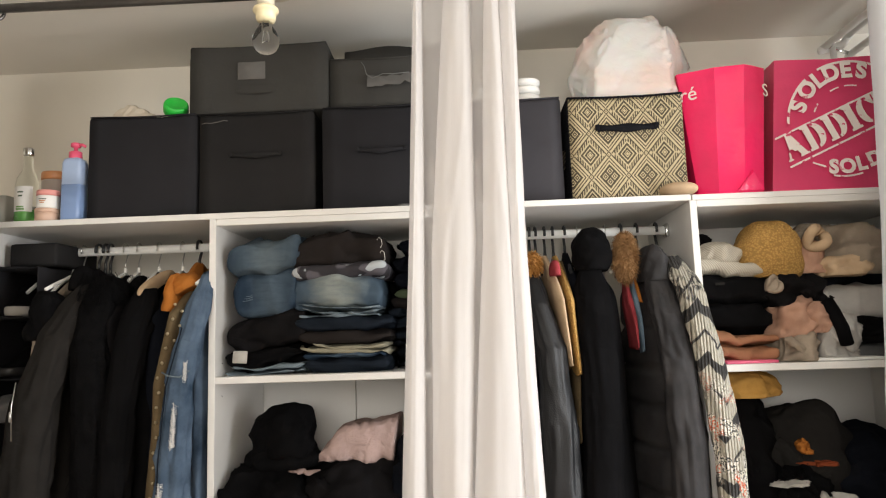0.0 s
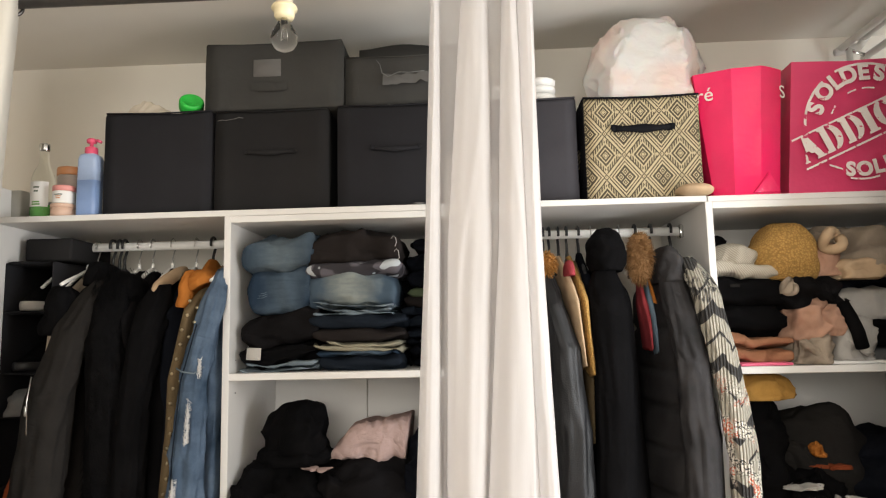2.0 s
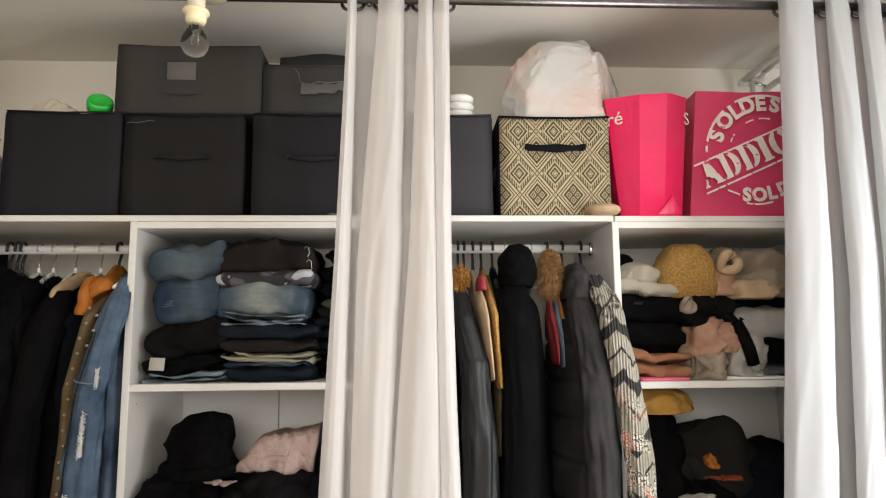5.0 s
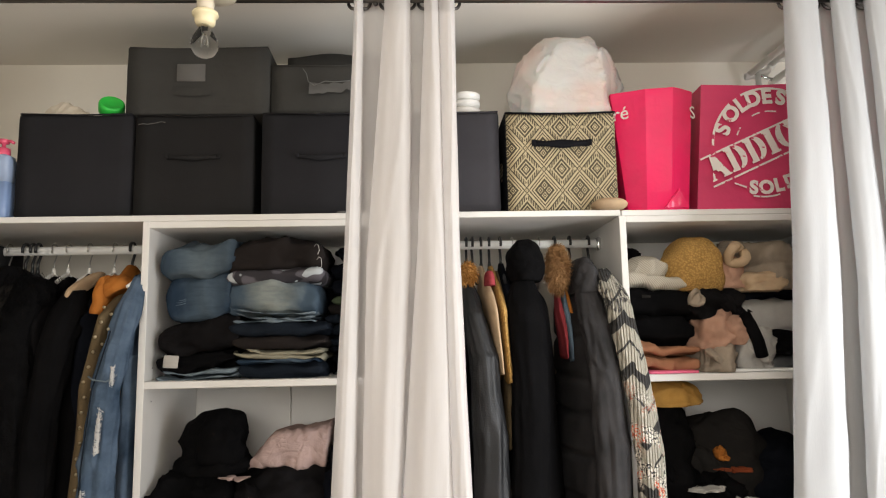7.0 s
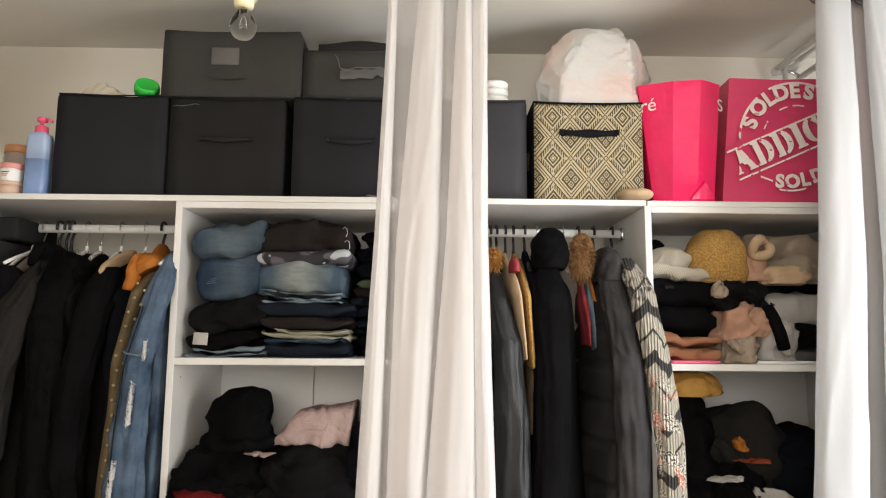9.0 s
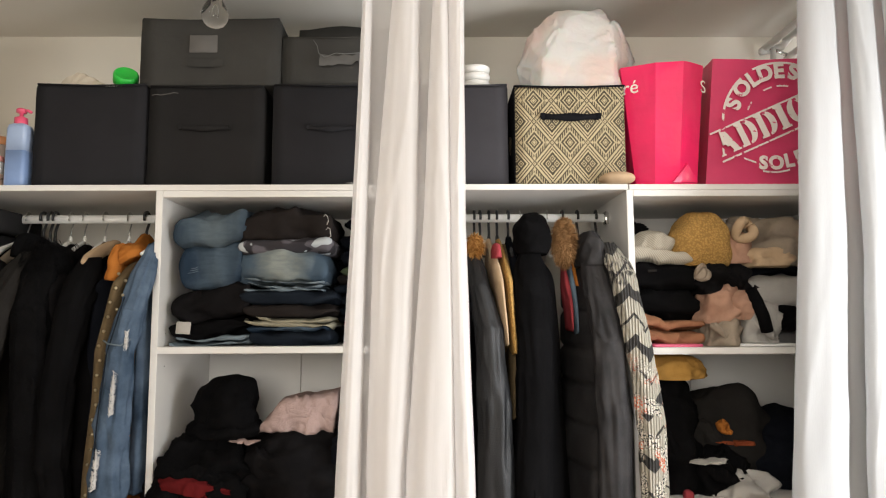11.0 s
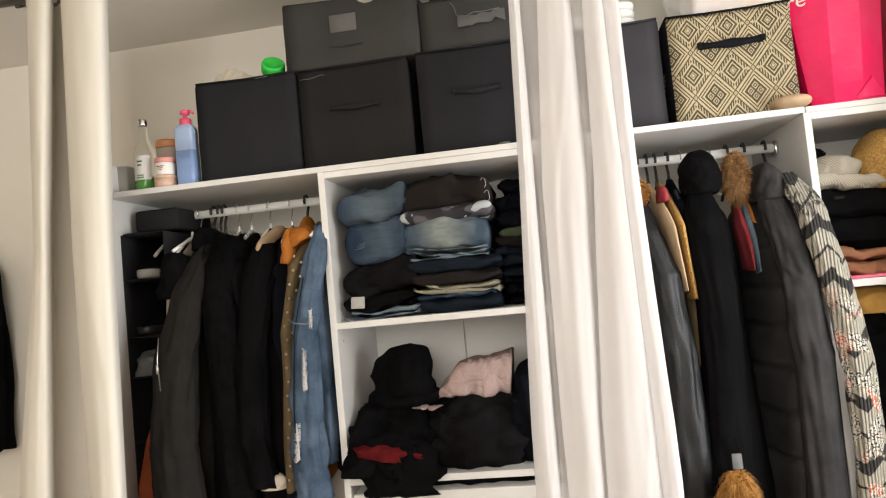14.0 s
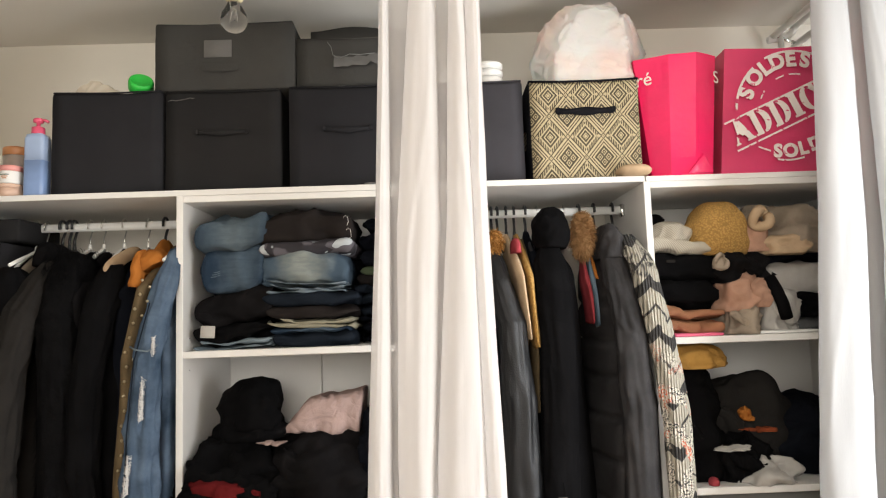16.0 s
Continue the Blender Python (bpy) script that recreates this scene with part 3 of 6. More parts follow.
M["pink_cloth"] = fabric("dusty_pink", (0.44, 0.32, 0.295), 0.16, 900, 12, 0.93, 0.5, crease=1.3)
M["peach"] = fabric("peach_knit", (0.46, 0.27, 0.19), 0.15, 500, 18, 0.95, 0.6, 0.003)
M["brick"] = fabric("brick_cotton", (0.34, 0.16, 0.09), 0.2, 900, 16, 0.93, 0.45)
M["taupe"] = fabric("taupe_fleece", (0.33, 0.27, 0.21), 0.2, 500, 16, 0.95, 0.7, 0.003)
M["red_dark"] = fabric("dark_red", (0.10, 0.010, 0.011), 0.2, 900, 16, 0.92, 0.4)
M["red"] = fabric("crimson_wool", (0.32, 0.05, 0.06), 0.2, 900, 16, 0.92, 0.4)
M["steel_blue"] = fabric("steel_blue", (0.12, 0.17, 0.22), 0.2, 900, 16, 0.92, 0.4)
M["fur_black"] = fabric("black_fur", (0.0045, 0.0043, 0.0046), 0.3, 300, 25, 0.95, 0.7, 0.004, 0.0)
M["fur_tan"] = fabric("tan_fur", (0.30, 0.155, 0.065), 0.4, 260, 30, 0.85, 0.8, 0.005, c2=(0.46, 0.27, 0.13))
M["fur_orange"] = fabric("orange_fur", (0.42, 0.17, 0.035), 0.4, 260, 30, 0.85, 0.8, 0.005, c2=(0.66, 0.36, 0.12))
# white cotton, its colour dimmed to the veiled light on the knitwear shelves
M["dimmed_white"] = fabric("dimmed_white_cotton", (0.43, 0.41, 0.38), 0.12, 900, 14, 0.92, 0.35)
M["pink_sheet"] = plastic("pink_folder", (0.75, 0.13, 0.24), 0.4)


def knit(name, c, size=0.009, depth=0.9, var=0.18):
    """Chunky knit: rows of small loops."""
    m = Net(name)
    co = m.coords((1, 1, 1))
    v = m.n("TexVoronoi", Vector=co, Scale=1 / size).outputs["Distance"]
    # gaps between the loops carry their shade in the colour
    col = m.mix(m.ramp(v, (0, 0, 0), (1, 1, 1), 0.2, 0.7), scaled(c, 1 + var * 0.4), scaled(c, 0.62))
    m.base(m.mix(m.math("MULTIPLY", m.noise(12), 0.4), col, scaled(c, 0.7)), 0.95, spec=0.15)
    m.bump(m.math("MULTIPLY", v, -1.0), depth, size * 0.5)
    return m.mat


M["mustard_knit"] = knit("mustard_knit", (0.50, 0.29, 0.09), 0.0055)
M["mustard"] = fabric("mustard_wool", (0.47, 0.26, 0.07), 0.2, 500, 18, 0.95, 0.6, 0.003)


def leather():
    m = Net("black_leather")
    m.base(m.ramp(m.noise(10), (0.006, 0.006, 0.0065), (0.0135, 0.0135, 0.0145)), 0.42, spec=0.3)
    m.bump(m.math("ADD", m.n("TexVoronoi", Vector=m.coords(), Scale=420.0).outputs["Distance"], m.noise(22)), 0.3, 0.002)
    return m.mat


def quilt():
    m = Net("black_puffer_nylon")
    m.base(m.ramp(m.noise(14), (0.016, 0.015, 0.016), (0.034, 0.032, 0.033)), 0.66, spec=0.2)
    m.bump(m.math("ADD", m.noise(26, m.coords((1.2, 1.2, 1.0))), m.noise(900)), 0.4, 0.002)
    return m.mat


M["leather"], M["quilt"] = leather(), quilt()


def camo():
    m = Net("grey_camouflage")
    a = m.ramp(m.noise(16, detail=1), (0.032, 0.029, 0.033), (0.10, 0.092, 0.105), 0.48, 0.52)
    col = m.mix(m.ramp(m.noise(21, m.coords((1, 1.3, 1)), 1), (0, 0, 0), (1, 1, 1), 0.63, 0.65), a, (0.40, 0.43, 0.45))
    m.base(col, 0.92, spec=0.2)
    m.bump(m.noise(900), 0.3, 0.001)
    return m.mat


M["camo"] = camo()

# ---- folded jeans and trousers ----
FJ = "folded jeans and trousers"
for row in (
    ("folded light grey jeans at the bottom of the stack", 0.022, 0.232, 1.4925, 1.516, "denim_light", 2, 0.004, 0.004),
    ("folded black trousers with a white size label", 0.022, 0.228, 1.512, 1.567, "black_cloth", 1, 0.004, 0.004),
    ("folded washed-black trousers", 0.024, 0.236, 1.564, 1.654, "black_warm", 1, 0.026, 0.003),
    ("folded mid-blue jeans with a stitched pocket", 0.034, 0.214, 1.652, 1.768, "denim_mid", 1, 0.034, 0.004),
    ("folded soft blue jeans on top of the stack", 0.021, 0.222, 1.762, 1.852, "denim", 1, 0.036, 0.006),
    ("folded dark blue jeans", 0.232, 0.452, 1.4925, 1.532, "denim_dark", 1, 0, 0.003),
    ("folded blue jeans", 0.24, 0.44, 1.530, 1.548, "denim_mid", 1, 0, 0),
    ("folded khaki trousers", 0.23, 0.452, 1.543, 1.570, "khaki", 2, -0.012, 0.004),
    ("folded dark grey trousers", 0.225, 0.455, 1.566, 1.602, "brown_dark", 1, -0.004, 0.004),
    ("folded navy trousers", 0.218, 0.46, 1.60, 1.640, "denim_dark", 1, -0.006, 0.004),
    ("folded pale blue jeans", 0.222, 0.425, 1.636, 1.666, "denim_light", 3, -0.008, 0.004),
    ("folded faded blue jeans", 0.188, 0.438, 1.660, 1.745, "denim_fade", 1, 0.005, -0.012),
    ("folded grey and white camouflage trousers", 0.206, 0.448, 1.742, 1.782, "camo", 1, 0.004, 0.004),
    ("folded dark brown trousers with loose threads", 0.20, 0.446, 1.780, 1.852, "brown_dark", 1, 0.008, -0.008),
    ("folded navy jeans in the shaded corner", 0.452, 0.64, 1.4925, 1.57, "navy", 3, 0, 0.004),
    ("folded dark blue trousers", 0.45, 0.638, 1.57, 1.66, "denim_dark", 3, 0, 0.004),
    ("folded olive green trousers", 0.452, 0.64, 1.69, 1.715, "olive_green", 1, 0.012, 0),
    ("folded brown trousers", 0.45, 0.64, 1.655, 1.695, "brown_dark", 1, 0, 0),
    ("folded black trousers", 0.455, 0.638, 1.715, 1.86, "navy", 3, 0, 0.004),
):
    lab, x0, x1, z0, z1, mt, ly, tl, sg = row
    folded(lab, x0, x1, z0, z1, M[mt], ly, 0.028 + 0.012 * abs(nz(x0 * 9, z0 * 9, 1)) + (0.13 if x0 > 0.44 else 0), 0.2 if x0 > 0.44 else 0.27, x0 * 31 + z0 * 7, tl, sg, 0.0062 if z1 - z0 > 0.05 else 0.0036, group=FJ)
# black heap added behind the stacks, for the shadowed gap above them
placed(heap("dark_filling", "black heap added to darken the back of the shelf", "clothes pile", 0, 0, 0, 0.235, 0.045, 0.355, M["black_cloth"], 5.3, FJ, amp=0.07, pw=0.35), 0.27, 0.35, 1.4925)
placed(heap("dark_filling", "navy clothes stuffed into the shelf corner", "clothes pile", 0, 0, 0, 0.085, 0.05, 0.365, M["navy"], 9.3, FJ, amp=0.08, pw=0.35), 0.545, 0.345, 1.4925)
lb = tagged(part("size_label", block(-0.019, 0.019, 0, 0.003, -0.016, 0.016, 0.0012), M["dimmed_white"]), "white fabric size label on black trousers", "label")
placed(lb, 0.068, 0.016, 1.541, -4, 3)
for k, (x, z) in enumerate(((0.43, 1.835), (0.437, 1.80))):
    th = tagged(part("loose_thread", tube([(0, 0, 0), (0.006, -0.004, 0.006), (0.012, -0.005, 0.001), (0.014, -0.004, -0.012 - 0.006 * k), (0.01, -0.006, -0.022)], 0.0007, 6), M["white_cloth"]), "white loose thread hanging from folded trousers", "thread")
    placed(th, x, 0.024, z)
# stitched seams of the blue jeans
for i in range(3):
    placed(tagged(part("seam", tube([(0, 0, 0), (0.012, -0.002, 0.001), (0.026 - 0.004 * i, -0.001, 0.005)], 0.0006, 5), M["denim_light"]), "pale stitching on folded blue jeans", "stitching", "jeans seams"), 0.075 + 0.004 * i, 0.020, 1.685 + 0.006 * i, 0, 0, 0)

# ---- lower compartment: heaps of dark clothes ----
SH = 1.0785
placed(heap("pale_cloth", "pale pink cloth showing under black clothes", "clothes", 0, 0, 0, 0.11, 0.1, 0.03, M["pink_cloth"], 3.3, amp=0.2), 0.10, 0.11, SH)
HP = "heaps of dark clothes"
placed(heap("crumpled_garment", "crumpled black clothes spilling over the shelf edge", "clothes heap", 0, 0, 0, 0.13, 0.17, 0.165, M["black_cloth"], 1.7, HP, amp=0.2, ridge=0.9), 0.11, 0.14, SH + 0.012)
placed(heap("crumpled_garment", "crumpled washed-black tops lying on the shelf", "clothes heap", 0, 0, 0, 0.175, 0.17, 0.19, M["black_warm"], 4.9, HP, amp=0.16, ridge=0.9), 0.35, 0.185, SH)
placed(heap("crumpled_garment", "heap of dark navy clothes in the corner", "clothes heap", 0, 0, 0, 0.11, 0.17, 0.26, M["navy"], 6.1, HP, amp=0.14, ridge=0.8), 0.535, 0.20, SH)
placed(heap("draped_shirt", "black top drooping over the shelf edge", "clothes", 0, 0, 0, 0.085, 0.035, 0.155, M["black_cloth"], 9.2, amp=0.25, ridge=1.0), 0.155, -0.008, 1.035)
placed(heap("draped_shirt", "black sleeve lying over the shelf corner", "clothes", 0, 0, 0, 0.05, 0.05, 0.06, M["black_cloth"], 2.2, amp=0.3), 0.045, 0.01, 1.09)
placed(heap("red_shirt", "dark red top crumpled between black clothes", "clothes", 0, 0, 0, 0.08, 0.024, 0.034, M["red_dark"], 7.7, amp=0.45, ridge=1.0), 0.122, -0.024, 1.128, 0, 8, -4)
placed(heap("black_hat", "slouchy black bucket hat on the clothes heap", "hat", 0, 0, 0, 0.105, 0.095, 0.055, M["black_cloth"], 12.0, amp=0.18), 0.155, 0.15, 1.245)
placed(heap("black_hat", "soft black beanie on the clothes heap", "hat", 0, 0, 0, 0.086, 0.085, 0.128, M["black_cloth"], 5.5, amp=0.22, pw=0.85), 0.155, 0.15, 1.272)
ps = thing("folded_clothes", "dusty pink folded sweatshirt on the clothes heap", "folded clothes", (0.25, 0.1, 1.24))


def wedge(seed):
    """A sweatshirt folded to a wedge: thin at one end, a sharp upper corner at the other."""
    rings = []
    for i in range(31):
        u = i / 30
        x = 0.205 * u
        lo = 0.012 * (1 - u) + 0.004 * math.sin(7 * u)
        hi = 0.03 + 0.068 * min(1.0, u * 3.2) ** 0.8 + 0.028 * u if i else lo + 0.01
        ring = []
        for k in range(26):
            a = 2 * math.pi * k / 26
            cy, cz = sgnpow(math.cos(a), 0.45), sgnpow(math.sin(a), 0.35)
            lean = 0.012 * cz * (u - 0.5)
            d = 0.010 * nz(x, cy * 0.05, cz * 0.05, 16, seed) + 0.009 * (0.3 - abs(nz(x * 1.4, cy * 0.05, cz * 0.04 + x, 22, seed + 3)) * 2)
            ring.append((x + lean, 0.1 - 0.1 * cy - d * cy, (lo + hi) / 2 + (hi - lo) / 2 * cz + d * cz))
        rings.append(ring)
    return loft(rings)


part("layer", wedge(4.4), M["pink_cloth"], ps)
placed(heap("pale_cloth", "crumpled pale pink strap top", "clothes", 0, 0, 0, 0.03, 0.02, 0.008, M["pink_cloth"], 8.1, amp=0.9, freq=22, ridge=1.2), 0.225, 0.055, 1.238)
placed(heap("crumpled_garment", "black tops in the back of the compartment", "clothes heap", 0, 0, 0, 0.12, 0.09, 0.2, M["black_cloth"], 3.9, HP), 0.15, 0.30, SH)
placed(tagged(part("white_logo", block(-0.012, 0.012, -0.001, 0.001, -0.003, 0.003, 0.0008), M["white_cloth"]), "small white patch on a black hat", "patch"), 0.17, 0.062, 1.292, 12)

# things in the open drawer below
placed(heap("drawer_clothes", "dark clothes in the open drawer", "clothes", 0, 0, 0, 0.25, 0.15, 0.05, M["black_cloth"], 4.0), 0.32, 0.2, 1.034)

# ---- hangers and hanging clothes ----
M["hook"] = metal("hanger_wire", (0.55, 0.54, 0.52), 0.3)
M["black_pl"] = plastic("black_plastic", (0.015, 0.015, 0.016), 0.4)
RAIL_Y, RAIL_Z = 0.2, 1.856


def hanger_at(x, black, tilt=0.0, reach=0.12):
    """A coat hanger over the rail: wire hook, neck, two sloping arms."""
    h = thing("coat_hanger", "black plastic coat hanger on the rail" if black else "white plastic coat hanger with a wire hook", "coat hanger", (x, RAIL_Y, RAIL_Z), "coat hangers", rz=tilt)
    r = 0.0040 if black else 0.0018
    hook = [(0, 0.019 * math.sin(a), 0.002 + 0.019 * math.cos(a)) for a in [radians(-115 + 20 * k) for k in range(12)]] + [(0, 0.006, -0.024), (0, 0.0, -0.036), (0, 0.0, -0.062)]
    hk = part("hook", tube(hook, r, 8), M["black_pl"] if black else M["hook"], h)
    mt = M["black_pl"] if black else M["white_pl"]
    part("neck", lathe([(0.003, -0.05), (0.005, -0.055), (0.006, -0.075)], 10), mt, h)
    for s in (-1, 1):
        part("arm", tube([(0, s * reach * k / 6, -0.07 - 0.052 * (k / 6) ** 1.5) for k in range(7)], lambda u: 0.0065 * (1 - 0.25 * u), 8), mt, h)
    return h


for x, b in ((-0.555, 0), (-0.49, 0), (-0.46, 0), (-0.415, 1), (-0.395, 1), (-0.38, 1), (-0.335, 0), (-0.295, 0), (-0.235, 0), (-0.165, 0), (-0.115, 1), (-0.05, 0),
             (0.80, 1), (0.845, 1), (0.862, 1), (0.888, 1), (0.912, 1), (0.945, 1), (0.98, 0), (1.06, 0), (1.105, 1), (1.15, 1), (1.205, 1)):
    hanger_at(x, b, 8 * nz(x * 40, 0.3, 0.2), 0.2 if x in (-0.46, -0.05) else 0.1)


def body_mesh(prof, yc, half, seed, folds=6, amp=0.10, nr=80, n=64, shoulder=0.13, skew=0.0):
    """A garment seen edge on: prof lists (height, middle x, half width) from the top down."""
    rings = []
    z1, z0 = prof[0][0], prof[-1][0]
    for j in range(nr + 1):
        v = j / nr
        z = z1 + (z0 - z1) * v
        x, w = (float(np.interp(-z, [-p[0] for p in prof], [p[k] for p in prof])) for k in (1, 2))
        t = min(1.0, (z1 - z) / shoulder)
        hy = half * (0.1 + 0.9 * t ** 0.85)
        ww = w * (0.35 + 0.65 * min(1.0, t * 1.4))
        ring = []
        for i in range(n):
            a = 2 * math.pi * i / n
            fold = 1 + amp * min(1.0, 0.3 + v * 1.4) * (math.sin(folds * a + seed + 2.2 * nz(0, 0, z, 3, seed)) + 1.0 * nz(math.cos(a) * 1.5, math.sin(a) * 1.5, z * 2.2, 1, seed) + 0.6 * nz(math.cos(a) * 3, math.sin(a) * 3, z * 3.2, 1, seed + 3) + 0.5 * nz(math.cos(a) * 2.4, math.sin(a) * 2.4, z * 6, 1, seed + 6) + 0.3 * nz(math.cos(a) * 5, math.sin(a) * 5, z * 14, 1, seed + 8))
            px, py = ww * sgnpow(math.cos(a), 0.8) * fold, hy * sgnpow(math.sin(a), 0.9) * (1 + 0.25 * (fold - 1))
            ring.append((x + px + skew * py * v, yc + py, z + 0.006 * nz(a, v * 3, 2, 1.0, seed) - (0.012 * nz(math.cos(a) * 2, math.sin(a) * 2, 0, 1, seed + 5) if j == nr else 0)))
        rings.append(ring)
    return loft(rings)


def sleeve_mesh(pts, r0, r1, seed, amp=0.17, n=44, flat=0.72, steps=100, open_end=True):
    """A hanging sleeve along a bent line, with slanting wrinkles."""
    P = [Vector(p) for p in pts]
    rings = []
    for j in range(steps + 1):
        v = j / steps
        f = v * (len(P) - 1)
        k = min(int(f), len(P) - 2)
        q = f - k
        q = q * q * (3 - 2 * q) * 0.5 + q * 0.5
        c = P[k].lerp(P[k + 1], q)
        r = (r0 + (r1 - r0) * v) * (0.55 + 0.45 * min(1.0, v * 9))
        ring = []
        for i in range(n):
            a = 2 * math.pi * i / n
            w = 1 + amp * (math.sin(2 * a + 30 * v + seed + 3 * nz(v * 5, 0, 0, 1, seed)) * 0.15 + 0.9 * nz(math.cos(a) * 1.6, math.sin(a) * 1.6, v * 2.5, 1, seed) + 0.9 * nz(math.cos(a) * 4, math.sin(a) * 4, v * 4, 1, seed + 1) + 0.7 * (0.3 - abs(nz(math.cos(a) * 2.4, math.sin(a) * 2.4, v * 7 + math.sin(a) * 1.5, 1, seed + 5)) * 2.6) + 0.35 * nz(math.cos(a) * 3, math.sin(a) * 3, v * 22, 1, seed + 7))
            ring.append(c + Vector((r * w * math.cos(a), r * flat * w * math.sin(a), 0.01 * nz(a, v * 4, 1, 1, seed))))
        rings.append(ring)
    if open_end:
        last = rings[-1]
        c = sum(last, Vector()) / n
        rings.append([c + (p - c) * 0.86 for p in last])
        rings.append([c + (p - c) * 0.8 + Vector((0, 0, 0.05)) for p in last])
    return loft(rings)


HC = "clothes hanging on the rails"


def garment(name, label, category, prof, mat, seed, half=0.2, yc=0.2, sleeve=None, **kw):
    g = thing(name, label, category, (0, 0, 0), HC)
    part("body", body_mesh(prof, yc, half, seed, **kw), mat, g)
    if sleeve:
        pts, r0, r1 = sleeve[:3]
        part("sleeve", sleeve_mesh(pts, r0, r1, seed + 2, *sleeve[3:]), mat, g)
    return g


# left bay
garment("rust_coat", "rust red wool coat hanging at the end of the rail", "coat", ((1.46, -0.45, 0.006), (1.36, -0.475, 0.014), (1.22, -0.525, 0.038), (1.1, -0.548, 0.052), (0.75, -0.565, 0.06)), M["rust"], 2.0, 0.19, 0.145)
garment("grey_coat", "pale grey coat mostly hidden between dark coats", "coat", ((1.79, -0.46, 0.02), (1.4, -0.485, 0.03), (0.8, -0.5, 0.03)), M["taupe"], 3.0, 0.2, 0.2)
zj = garment("zip_jacket", "charcoal wool jacket with an open zip cuff", "jacket", ((1.785, -0.42, 0.03), (1.62, -0.44, 0.055), (1.3, -0.455, 0.06), (0.85, -0.46, 0.07)), M["grey_dark"], 4.0, 0.2, 0.2,
             sleeve=([(-0.36, 0.06, 1.745), (-0.40, 0.0, 1.62), (-0.435, -0.035, 1.45), (-0.455, -0.045, 1.2), (-0.45, -0.04, 0.98)], 0.045, 0.07, 0.13))
part("shoulder_flap", lump(-0.455, 0.03, 1.60, 0.05, 0.05, 0.13, 3.0, 0.25, 10), M["black_cloth"], zj)
zt = part("zip_tape", tube([(-0.452, -0.09, 1.50), (-0.457, -0.096, 1.44), (-0.452, -0.098, 1.36)], 0.0014, 6), M["hook"], zj, "silver metal zip")
part("zip_puller", block(-0.459, -0.453, -0.103, -0.099, 1.405, 1.43, 0.0015), M["hook"], zt, "silver zip puller")
placed(heap("hanger_cover", "black cloth draped over a hanger shoulder", "clothes", 0, 0, 0, 0.035, 0.08, 0.07, M["black_cloth"], 6.6), -0.40, 0.13, 1.735)

fc = garment("fur_coat", "long black fur coat hanging in the wardrobe", "fur coat", ((1.785, -0.335, 0.045), (1.70, -0.33, 0.075), (1.4, -0.325, 0.085), (1.1, -0.33, 0.092), (0.72, -0.33, 0.1)), M["fur_black"], 5.0, 0.21, 0.21, amp=0.12)
part("sleeve", sleeve_mesh([(-0.33, 0.06, 1.75), (-0.32, 0.0, 1.6), (-0.30, -0.02, 1.4), (-0.295, -0.01, 1.02)], 0.05, 0.05, 8.0), M["fur_black"], fc)


def coat_hair(rnd):
    z = rnd.uniform(0.9, 1.78)
    a = rnd.uniform(math.pi * 0.95, math.pi * 2.05)
    w = 0.085 * (0.55 + 0.45 * min(1, (1.81 - z) / 0.12))
    return (-0.328 + w * math.cos(a), 0.21 + 0.215 * math.sin(a), z), (math.cos(a), math.sin(a), -0.5)


part("fur", tufts(coat_hair, 6500, 0.022, 0.0008, 11, 0.7), M["fur_black"], fc)
part("hood", lump(-0.335, 0.10, 1.67, 0.075, 0.085, 0.10, 12, 0.2, 10), M["fur_black"], fc)
garment("black_coat", "black cotton coat on a white hanger", "coat", ((1.785, -0.235, 0.03), (1.68, -0.22, 0.05), (1.4, -0.205, 0.055), (0.9, -0.215, 0.06)), M["black_cloth"], 6.3, 0.2, 0.2,
        sleeve=([(-0.20, 0.06, 1.73), (-0.21, 0.0, 1.6), (-0.225, -0.03, 1.4), (-0.232, -0.03, 1.2), (-0.215, -0.02, 1.075)], 0.045, 0.04))
garment("black_shirt", "black shirt squeezed between coats", "shirt", ((1.78, -0.285, 0.02), (1.6, -0.28, 0.03), (0.95, -0.275, 0.04)), M["black_warm"], 9.3, 0.2, 0.2)
placed(heap("beige_scarf", "beige knitted scarf over a hanger shoulder", "scarf", 0, 0, 0, 0.016, 0.095, 0.03, M["beige"], 1.2, amp=0.12), -0.205, 0.12, 1.742, 24, 10, 0)
garment("navy_cardigan", "navy cardigan on a wire hook hanger", "cardigan", ((1.785, -0.175, 0.03), (1.7, -0.16, 0.04), (1.4, -0.175, 0.035), (0.98, -0.19, 0.035)), M["navy"], 7.1, 0.18, 0.2)
# garment hem with a pale lining
placed(heap("pale_lining", "pale lining at the hem of a black jacket", "lining", 0, 0, 0, 0.035, 0.02, 0.035, M["cream"], 3.8, amp=0.3), -0.19, -0.02, 1.07)
# orange hooded top
oh = thing("orange_hoodie", "burnt orange hooded top on a black hanger", "hoodie", (0, 0, 0), HC)
part("body", body_mesh(((1.81, -0.115, 0.03), (1.66, -0.105, 0.04), (1.3, -0.12, 0.035), (1.05, -0.12, 0.035)), 0.2, 0.19, 4.7), M["orange"], oh)
placed(part("hood", lump(0, 0, 0, 0.044, 0.085, 0.06, 4.2, 0.16, 9, 0.5), M["orange"], oh), -0.08, 0.075, 1.715, 0, -28, 0)
placed(part("hood_edge", lump(0, 0, 0, 0.018, 0.05, 0.10, 2.2, 0.2, 12, 0.4), M["orange"], oh), -0.118, 0.035, 1.665, 0, 6, 0)
